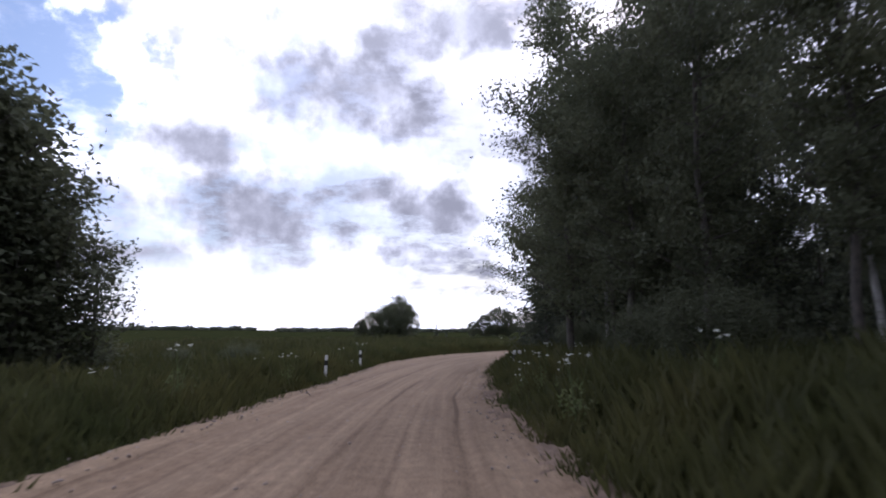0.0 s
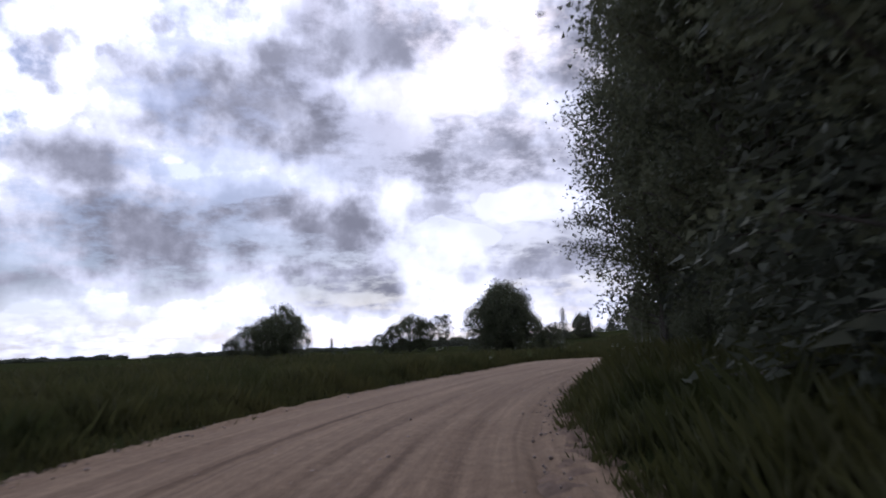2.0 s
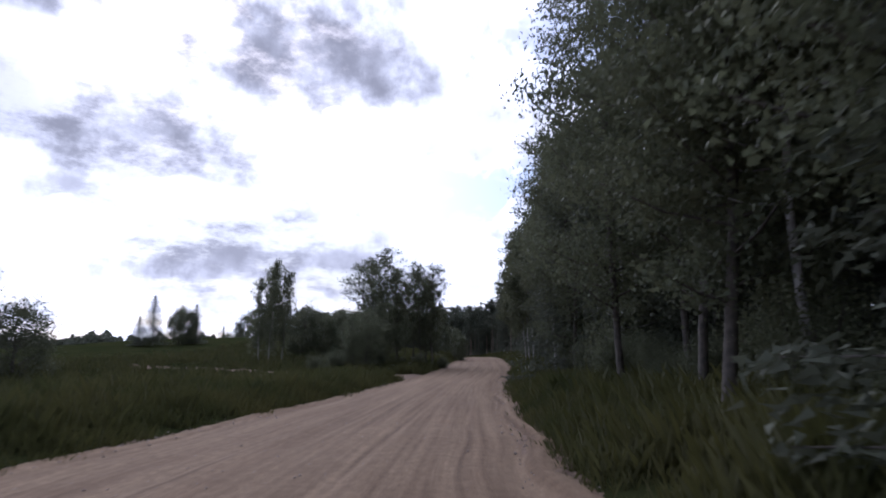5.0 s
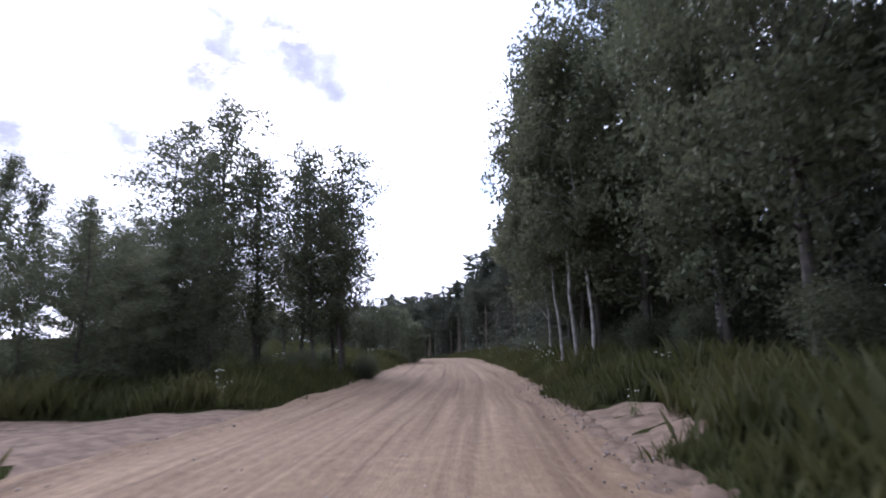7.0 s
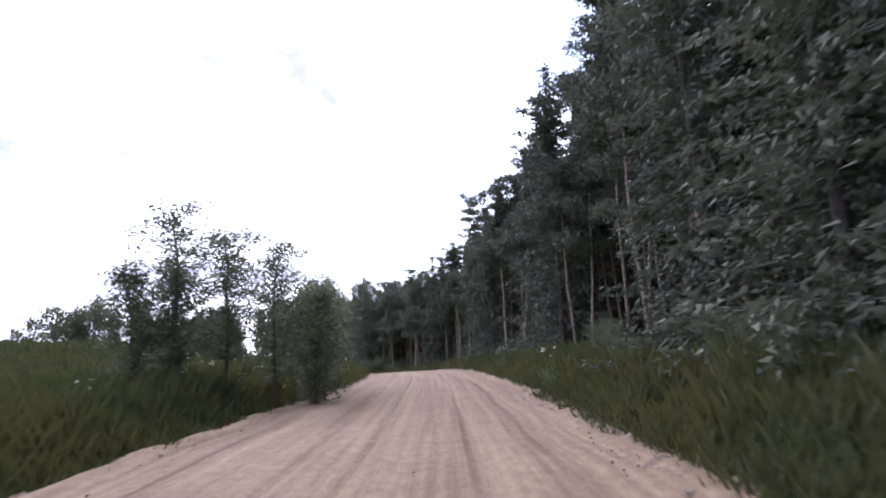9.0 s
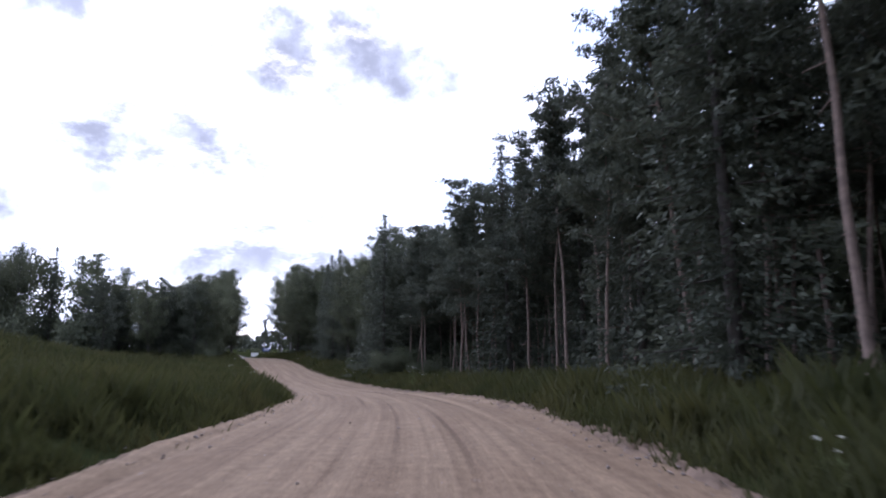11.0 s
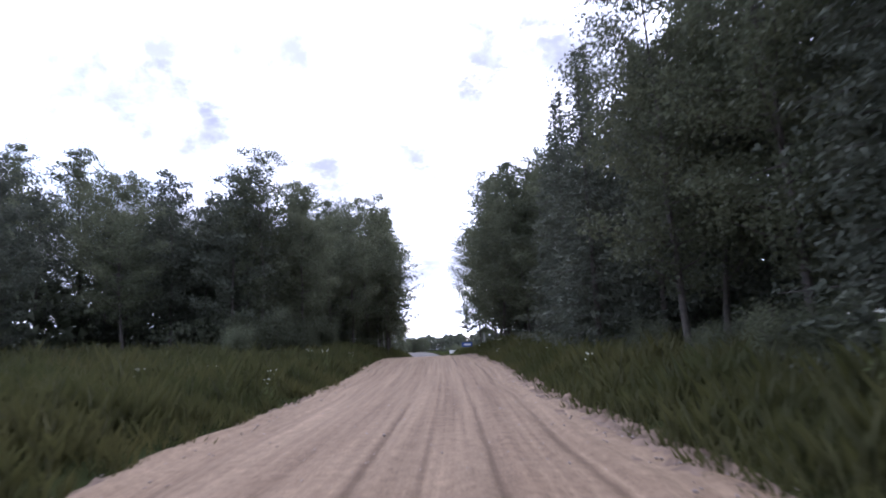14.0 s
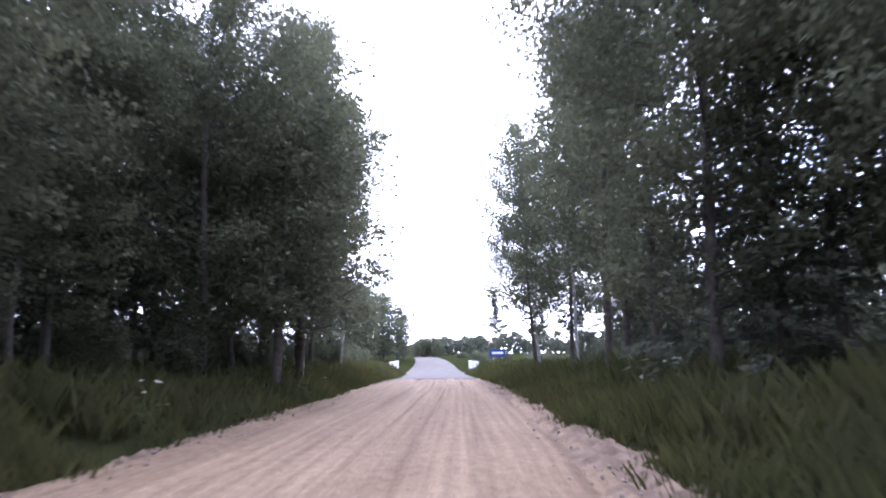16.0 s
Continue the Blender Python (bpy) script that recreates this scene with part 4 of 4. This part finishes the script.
# ---- dense undergrowth and far woods ----
def thicket(name, label, bands, seed):
    """Leafy mass deep in the wood: bands of (s0, s1, lat0, lat1, top, leaves per square metre of plan)."""
    rs = np.random.RandomState(seed)
    cs, sz = [], []
    for s0, s1, l0, l1, top, dens, size in bands:
        n = int((s1 - s0) * abs(l1 - l0) * dens)
        s, l = rs.uniform(s0, s1, n), rs.uniform(l0, l1, n)
        xy = on_road(s, l)
        _, real, _ = near_road(xy[:, 0], xy[:, 1])
        keep = np.abs(real) > min(abs(l0), abs(l1)) - 0.5
        xy = xy[keep]
        h = top * (0.75 + 0.25 * rough(xy[:, 0], xy[:, 1], 9, seed + 1)) * rs.uniform(0, 1, len(xy)) ** 0.8
        cs.append(np.column_stack([xy, land(xy[:, 0], xy[:, 1]) + h]))
        sz.append(np.full(len(xy), size))
    c, z = np.concatenate(cs), np.concatenate(sz)
    v, f = leaves_at(rs, c, z, z * 0.8, 0.2)
    tagged(new(name, mesh_from(name, v, f, BRUSH)), label, "undergrowth", kind="stuff")


thicket("forest_undergrowth", "dark tangled undergrowth filling the wood", [(-25, 10, 13.5, 17, 5, 22, 0.6), (10, 46, 14.5, 19, 5, 60, 0.4), (46, 118, 14.5, 19, 9, 30, 0.75), (118, 135, 14, 18, 5, 60, 0.4), (135, 158, 14.5, 19, 9, 30, 0.75), (158, 230, 19, 27, 11, 52, 0.85), (226, 262, 17, 25, 13, 40, 0.75), (262, 292, 15.5, 20, 9, 32, 0.75), (292, 318, 11, 17, 5.5, 45, 0.35),
    (266, 284, -24, -19, 6, 22, 0.6), (262, 290, -46, -26, 6.5, 26, 0.26), (-20, 158, 9, 13.5, 2.6, 60, 0.17), (226, 316, 9.5, 14, 2.8, 60, 0.17), (158, 228, 12, 21, 1.3, 24, 0.2), (268, 316, -13, -8.5, 2.4, 60, 0.17), (286, 303, -15, -10.5, 6.5, 40, 0.3)], 5)


def far_woods(name, label, runs, seed):
    """Tree lines on the skyline: runs of (bearing from, to, distance, height) round (40, 80)."""
    rs = np.random.RandomState(seed)
    cs = []
    for b0, b1, dist, top in runs:
        n = int(abs(b1 - b0) * dist * 1.4)
        b = np.radians(rs.uniform(b0, b1, n))
        d = dist + rs.uniform(-12, 12, n)
        x, y = 40 + np.sin(b) * d, 80 + np.cos(b) * d
        crest = top * (0.7 + 0.3 * rough(b * 300, b * 0, 9, seed + 2) + 0.12 * rough(b * 900, b * 0, 7, seed + 3))
        cs.append(np.column_stack([x, y, land(x, y) + np.maximum(crest, 1) * rs.uniform(0, 1, n) ** 0.7]))
    c = np.concatenate(cs)
    v, f = leaves_at(rs, c, 1.5, 1.2, 0.1)
    tagged(new(name, mesh_from(name, v, f, NEEDLE)), label, "forest", kind="stuff")


far_woods("distant_forest", "dark tree line along the skyline beyond the fields", [(-75, -22, 420, 3), (-22, 2, 330, 2.6), (2, 16, 300, 6), (12, 26, 260, 8), (22, 32, 430, 9), (30, 60, 420, 10), (60, 130, 300, 14)], 15)

# ---- grass ----
def clear_of_track(s, lat):
    return ~((np.abs(s - TRACK_S) < np.where(lat < 0, 1.6 + 2.4 * np.exp(-(np.abs(lat) - 3.5) / 2.5), 2.6)) & (lat > -24) & (lat < 4.2))


def blades(rs, xy, height, width, lean):
    """Bent blades, two triangles each."""
    n = len(xy)
    z = land(xy[:, 0], xy[:, 1]) - 0.03
    a = rs.uniform(0, 2 * np.pi, n)
    side = np.column_stack([np.cos(a), np.sin(a), np.zeros(n)])
    b = rs.uniform(0, 2 * np.pi, n)
    tip = np.column_stack([np.cos(b), np.sin(b), np.zeros(n)]) * (lean * height)[:, None]
    base = np.column_stack([xy, z])
    up = np.zeros((n, 3))
    up[:, 2] = height
    w = width[:, None]
    v = np.stack([base - side * w * 0.5, base + side * w * 0.5, base + up * 0.6 + tip * 0.35, base + up + tip], 1).reshape(-1, 3)
    k = np.arange(n)[:, None] * 4
    f = np.concatenate([k + np.array([[0, 1, 2]]), k + np.array([[2, 1, 3]])], 0)
    return v, f


def grass(name, label, s0, s1, side, out0, out1, dens, h0, h1, w, seed):
    """Tufts beside the gravel, out0 to out1 metres from its edge."""
    rs = np.random.RandomState(seed)
    n = int((s1 - s0) * (out1 - out0) * dens)
    s = rs.uniform(s0, s1, n)
    out = out0 + (out1 - out0) * rs.uniform(0, 1, n) ** 1.15
    lo, hi = edges(s)
    lat = np.where(side > 0, hi + out, lo - out)
    clump = rough(s, lat, 3.0, seed + 1) + 0.6 * rough(s, lat, 1.1, seed + 2)
    keep = clear_of_track(s, lat) & (clump > -0.75 + rs.uniform(-0.3, 0.3, n) + 0.55 * np.exp(-np.maximum(out, 0) / 0.3))
    s, lat, out, clump = s[keep], lat[keep], out[keep], clump[keep]
    per = 4
    xy = np.repeat(on_road(s, lat), per, 0) + rs.normal(size=(len(s) * per, 2)) * 0.09
    _, real, _ = near_road(xy[:, 0], xy[:, 1])
    tall = np.interp(out, [0, 0.5, 1.6, 4], [0.35, 0.55, 1.0, 1.0]) * (0.85 + 0.3 * clump)
    height = np.repeat(np.clip(tall, 0.25, 1.5), per) * rs.uniform(h0, h1, len(xy))
    v, f = blades(rs, xy, height, w * rs.uniform(0.6, 1.4, len(xy)), rs.uniform(0.1, 0.6, len(xy)))
    tagged(new(name, mesh_from(name, v, f, GRASS)), label, "grass", kind="stuff")


grass("verge_grass", "tall rank summer grass on the road verge", -8, 330, 1, -0.1, 6.0, 50, 0.42, 0.95, 0.015, 101)
grass("verge_grass", "tall rank summer grass on the road verge", -8, 330, -1, -0.15, 6.0, 48, 0.4, 0.9, 0.015, 111)
grass("meadow_grass", "long meadow grass in the open field", -20, 330, -1, 5.5, 34, 4.5, 0.35, 0.8, 0.06, 121)


# ---- bushes, weeds and flowers ----
def along(kind_name, s0, s1, out0, out1, side, gap, h0, h1, seed):
    rs = np.random.RandomState(seed)
    s = s0
    while s < s1:
        lo, hi = edges(s)
        out = rs.uniform(out0, out1)
        lat = float(hi + out if side > 0 else lo - out)
        if clear_of_track(np.array([s]), np.array([lat]))[0]:
            p = on_road(s, lat)
            plant(kind_name, p[0], p[1], rs.uniform(h0, h1), seed)
        s += gap * rs.uniform(0.5, 1.5)


along("bush", -5, 150, 3.4, 5.2, 1, 3.2, 1.0, 2.6, 201)
along("bush", 150, 172, 2.2, 4.6, 1, 1.2, 1.1, 2.0, 212)
along("bush", 150, 226, 4.5, 7.5, 1, 5.5, 0.8, 1.7, 202)
along("bush", 226, 312, 3.2, 5.0, 1, 3.0, 0.8, 2.0, 203)
along("bush", 58, 120, 3.5, 4.8, 1, 1.9, 1.6, 3.0, 213)
along("bush", 264, 312, 3.0, 4.8, -1, 2.8, 1.2, 3.2, 204)
along("bush", 134, 150, 3.0, 7, -1, 3.0, 0.8, 2.0, 205)
along("bush", 316, 332, 5, 9, 1, 4.0, 1.0, 2.0, 206)
along("bush", 350, 400, 2.5, 9, 1, 3.0, 1.0, 2.2, 208)
along("bush", 316, 345, 4.5, 9, -1, 3.5, 1.2, 3.0, 207)
for x, y, h in ((-15.4, 7.2, 1.6), (-17.8, 8, 1.2), (-19.2, 4.5, 1.5), (46, 94.5, 2.0), (50.5, 98, 2.2), (55, 98.5, 2.0), (60, 98.2, 1.8), (64.5, 99.4, 1.6), (130.6, 161.4, 2.8), (131.8, 162.4, 3.2), (131.6, 160.6, 2.2)):
    plant("bush", x, y, h)


def umbrella(rs, at):
    """Small florets meeting in the middle of a flat head."""
    k = 13
    a = np.linspace(0, 2 * np.pi, k, endpoint=False) + rs.uniform(0, 6)
    r = 0.036 * rs.uniform(0.5, 1.3, k)
    z = rs.normal(size=k) * 0.012 + 0.012
    tips = [np.column_stack([np.cos(a + d) * r, np.sin(a + d) * r, z + 0.006 * e]) for d, e in ((-0.17, 0), (0.17, 1))]
    v = np.concatenate([[(0, 0, 0)], tips[0], tips[1]]) + at
    i = np.arange(k)
    return v, np.stack([0 * i, 1 + i, 1 + k + i], 1)


def umbel(seed, tall, mat, blossom_name):
    """A roadside weed: branching stalk, leaves and flat flower heads."""
    rs = np.random.RandomState(seed)
    stems, heads, leafs = [], [], []
    for i in range(4):
        a = rs.uniform(0, 6.28)
        e = np.array([math.cos(a) * 0.16 * tall, math.sin(a) * 0.16 * tall, tall * rs.uniform(0.75, 1.0)])
        stems.append(tube([(0, 0, -0.05), e * (0.4, 0.4, 0.55), e], [0.008, 0.006, 0.004], 3))
        heads.append(e + rs.normal(size=(22, 3)) * (0.04, 0.04, 0.01))
        leafs.append(e * (0.5, 0.5, 0.4) + rs.normal(size=(34, 3)) * (0.1, 0.1, 0.12))
    root = tagged(new("wild_flower"), "tall wild flower with pale heads in the verge grass" if mat is FLOWER else "yellow wild flower in the verge grass", "flower", "roadside wild flowers")
    stalk = part("stalk", mesh_from("stalk", *joined(stems), STALK), root)
    part("foliage", mesh_from("foliage", *leaves_at(rs, np.concatenate(leafs), 0.08, 0.03), STALK), root)
    for h in heads:
        part("flower_head", mesh_from("flower_head", *umbrella(rs, h.mean(0)), mat), root, blossom_name)
    return root


WEEDS = [umbel(301, 1.0, FLOWER, "flat white flower heads"), umbel(302, 0.8, FLOWER, "flat white flower heads"), umbel(303, 0.6, YELLOW, "small yellow flower heads")]
USED = [False, False, False]


def weed(k, s, lat, scale, turn):
    p = on_road(s, lat)
    m = pose(p[0], p[1], float(land([p[0]], [p[1]])[0]), 0, 0, turn) @ Matrix.Scale(scale, 4)
    if USED[k]:
        copy_thing(WEEDS[k], m)
    else:
        WEEDS[k].matrix_basis = m
        USED[k] = True


RW = np.random.RandomState(41)
for s0, s1, side, count in ((6, 40, 1, 16), (8, 40, -1, 14), (56, 84, 1, 14), (62, 92, -1, 10), (112, 150, 1, 14), (128, 150, -1, 14), (150, 185, -1, 14), (150, 200, 1, 8), (215, 290, 1, 22), (228, 300, -1, 22)):
    for i in range(count):
        s = RW.uniform(s0, s1)
        lo, hi = edges(s)
        out = 0.5 + 3.2 * RW.uniform() ** 1.3
        weed(int(RW.choice(3, p=(0.52, 0.43, 0.05) if s > 270 else (0.54, 0.46, 0))), s, float(hi + out if side > 0 else lo - out), RW.uniform(0.75, 1.4), RW.uniform(0, 360))


# ---- the crossing field track ----
def field_track():
    for side, reach in ((-1, 24.0), (1, 2.0)):
        t = np.linspace(0, 1, 40)
        q = np.linspace(-1, 1, 15)
        tt, qq = np.meshgrid(t, q, indexing="ij")
        lo, hi = edges(TRACK_S)
        lat = (lo + 0.4 - reach * tt) if side < 0 else (hi - 0.4 + reach * tt)
        width = (2.4 + 3.4 * np.exp(-tt * reach / 2.5) - 0.6 * tt) if side < 0 else 4.2 - 2.2 * tt
        s = TRACK_S + 0.8 * tt * (1 if side < 0 else 0.4) + qq * width
        xy = on_road(s, lat)
        x, y = xy[..., 0].ravel(), xy[..., 1].ravel()
        z = np.maximum(land(x, y), np.interp(s, RUN, LINE[:, 2]).ravel() - 0.16) + 0.05 - 0.16 * np.abs(qq.ravel()) ** 4 + 0.03 * rough(x, y, 1.3, 9)
        z = z - 0.05 * sum(np.exp(-((qq.ravel() * width.ravel() - c) / 0.25) ** 2) for c in (-0.8, 0.8))
        n, m = tt.shape
        i, j = np.meshgrid(np.arange(n - 1), np.arange(m - 1), indexing="ij")
        k = i * m + j
        f = np.stack([k, k + m, k + m + 1, k + 1], -1).reshape(-1, 4)
        tagged(new("field_track", mesh_from("field_track", np.column_stack([x, y, z]), f, SAND, True)), "sandy field track joining the gravel road", "track", kind="structure")


field_track()


# ---- loose stones and clods ----
def loose_stones():
    rs = np.random.RandomState(77)
    octa = np.array([(1, 0, 0), (-1, 0, 0), (0, 1, 0), (0, -1, 0), (0, 0, 1), (0, 0, -1)], float)
    tri = np.array([(0, 2, 4), (2, 1, 4), (1, 3, 4), (3, 0, 4), (2, 0, 5), (1, 2, 5), (3, 1, 5), (0, 3, 5)])
    n = 9000
    s = rs.uniform(-2, 312, n)
    lo, hi = edges(s)
    pick = rs.uniform(size=n)
    lat = np.where(pick < 0.35, hi - 0.15 + rs.normal(size=n) * 0.28, np.where(pick < 0.6, lo + 0.15 + rs.normal(size=n) * 0.28, rs.uniform(lo, hi)))
    size = 0.011 + 0.02 * rs.uniform(size=n) ** 3 + np.where(pick < 0.6, 0.012 * rs.uniform(size=n), 0)
    xy = on_road(s, lat)
    z = np.interp(s, RUN, LINE[:, 2]) - 0.006 * (lat - (lo + hi) / 2) ** 2 + np.where(pick < 0.6, 0.05, 0.0)
    v = octa[None] * (size[:, None, None] * rs.uniform(0.6, 1.3, (n, 6, 1))) * np.array([1, 1, 0.7]) + np.column_stack([xy, z])[:, None]
    f = tri[None] + (np.arange(n) * 6)[:, None, None]
    tagged(new("loose_stones", mesh_from("loose_stones", v.reshape(-1, 3), f.reshape(-1, 3), STONE)), "loose stones and clods of dried mud on the gravel", "stones", kind="stuff")


loose_stones()


# ---- loose sand thrown up along the edges ----
def berm(name, label, s0, s1, side, width, height, seed):
    s = np.arange(s0, s1, 0.14)
    q = np.linspace(-1, 1, 13)
    ss, qq = np.meshgrid(s, q, indexing="ij")
    lo, hi = edges(ss)
    w = width * (0.75 + 0.35 * rough(ss.ravel(), ss.ravel() * 0, 4.0, seed).reshape(ss.shape))
    lat = (hi if side > 0 else lo) + side * (0.12 * width + qq * w)
    xy = on_road(ss, lat)
    x, y = xy[..., 0].ravel(), xy[..., 1].ravel()
    rs = np.random.RandomState(seed)
    heap = height * (0.55 + 0.4 * rough(x, y, 0.7, seed + 1) + 0.45 * rough(x, y, 0.3, seed + 2)) + rs.normal(size=len(x)) * 0.022
    base = np.interp(ss, RUN, LINE[:, 2]).ravel() - 0.006 * ((hi - lo) / 2).ravel() ** 2
    z = base - 0.07 + (0.05 + heap) * (1 - qq.ravel() ** 2) ** 0.8
    z = np.where(np.abs(qq.ravel()) > 0.99, base - 0.18, z)
    n, m = ss.shape
    i, j = np.meshgrid(np.arange(n - 1), np.arange(m - 1), indexing="ij")
    k = i * m + j
    f = np.stack([k, k + m, k + m + 1, k + 1], -1).reshape(-1, 4)
    tagged(new(name, mesh_from(name, np.column_stack([x, y, z]), f, SAND, False)), label, "sand", kind="structure")


berm("sand_ridge", "crumbly ridge of loose sand along the road edge", -8, 44, 1, 0.75, 0.12, 501)
berm("sand_ridge", "crumbly ridge of loose sand along the road edge", 44, 200, 1, 0.6, 0.1, 504)
berm("sand_ridge", "crumbly ridge of loose sand along the road edge", 200, 312, 1, 0.8, 0.13, 507)
berm("sand_ridge", "crumbly ridge of loose sand along the road edge", -8, 120, -1, 0.32, 0.06, 510)
berm("sand_ridge", "crumbly ridge of loose sand along the road edge", 132, 312, -1, 0.34, 0.07, 513)
berm("sand_ridge", "broken earth ledge where the sod ends at the road", 214, 223, -1, 0.55, 0.2, 517)


# ---- marker posts ----
def marker_post():
    root = tagged(new("marker_post"), "white roadside marker post with a black band", "post", "marker posts at the culvert")
    bm = bmesh.new()
    box(bm, (0.11, 0.09, 0.95), (0, 0, 0.32), 0.015)
    part("post", bm_mesh("post", bm, WHITE), root)
    bm = bmesh.new()
    box(bm, (0.116, 0.096, 0.2), (0, 0, 0.57), 0.012)
    part("band", bm_mesh("band", bm, BLACK), root, "black plastic band")
    bm = bmesh.new()
    box(bm, (0.116, 0.1, 0.05), (0, 0, 0.815), 0.02)
    part("cap", bm_mesh("cap", bm, WHITE), root)
    return root


POST = None
for x, y, tilt in ((-12.2, 6.4, 2), (-11.4, 14.6, -1), (-5.0, 7.2, -2), (-4.6, 10.4, 1)):
    m = pose(x, y, float(land([x], [y])[0]), tilt, tilt * 0.7, 5)
    if POST is None:
        POST = marker_post()
        POST.matrix_basis = m
    else:
        copy_thing(POST, m)


# ---- fallen branch in the ditch ----
def fallen_branch():
    x, y = 129.7, 157.0
    root = tagged(new("fallen_branch"), "bare grey fallen branch lying at the wood's edge", "branch")
    root.matrix_basis = pose(x, y, float(land([x], [y])[0]) + 0.1, 0, 0, -64)
    part("stem", mesh_from("stem", *tube([(-0.9, 0, 0.75), (0, 0.1, 0.68), (0.9, 0.2, 0.6)], [0.022, 0.018, 0.012], 5), DEADWOOD, True), root)
    part("twig", mesh_from("twig", *tube([(-0.9, 0, 0.75), (-0.3, -0.1, 0.4), (0.35, -0.2, 0.0)], [0.018, 0.015, 0.01], 5), DEADWOOD, True), root)


fallen_branch()


# ---- bridge and sign ----
def railing(side):
    root = tagged(new("bridge_railing"), "white painted steel railing on a concrete bridge kerb", "railing", "bridge railings")
    s0, s1 = BRIDGE_S, BRIDGE_S + 14
    lat = 4.1 * side

    def at(s, z):
        p = on_road(s, lat)
        return (p[0], p[1], float(np.interp(s, RUN, LINE[:, 2])) + z)

    root.matrix_basis = Matrix.Translation(at(s0, 0))
    back = root.matrix_basis.inverted()

    def local(points):
        return [tuple(back @ Vector(p)) for p in points]

    line = np.linspace(s0, s1, 9)
    for h in (0.95, 0.6, 0.32):
        part("rail", mesh_from("rail", *tube(local([at(s, h) for s in line]), [0.06] * 9, 6), WHITE, True), root)
    for s in line:
        part("rail_post", mesh_from("rail_post", *tube(local([at(s, -0.2), at(s, 0.98)]), [0.07, 0.07], 6), WHITE, True), root)
    part("kerb", mesh_from("kerb", *tube(local([at(s, 0.02) for s in line]), [0.24] * 9, 4), CONCRETE), root, "pale concrete kerb")


railing(1)
railing(-1)


def name_sign():
    p = (171.4, 257.6)
    s = float(near_road([p[0]], [p[1]])[0][0])
    z = float(land([p[0]], [p[1]])[0])
    a = AHEAD[int(np.argmin(np.abs(RUN - s)))]
    root = tagged(new("road_sign"), "blue name board on two steel posts by the bridge", "sign")
    root.matrix_basis = pose(p[0], p[1], z, 0, 0, math.degrees(math.atan2(a[1], a[0])) - 90)
    for x in (-0.42, 0.42):
        part("sign_post", mesh_from("sign_post", *tube([(x, 0.05, -0.1), (x, 0.05, 1.75)], [0.03, 0.03], 8), STEEL, True), root)
    bm = bmesh.new()
    box(bm, (1.65, 0.03, 0.72), (0, 0, 1.6), 0.01)
    board = part("board", bm_mesh("board", bm, BLUE), root, "blue sheet board with a white line of writing")
    bm = bmesh.new()
    box(bm, (1.1, 0.006, 0.2), (0, -0.02, 1.6), 0.0)
    part("writing_bar", bm_mesh("writing_bar", bm, WHITE), board)


name_sign()
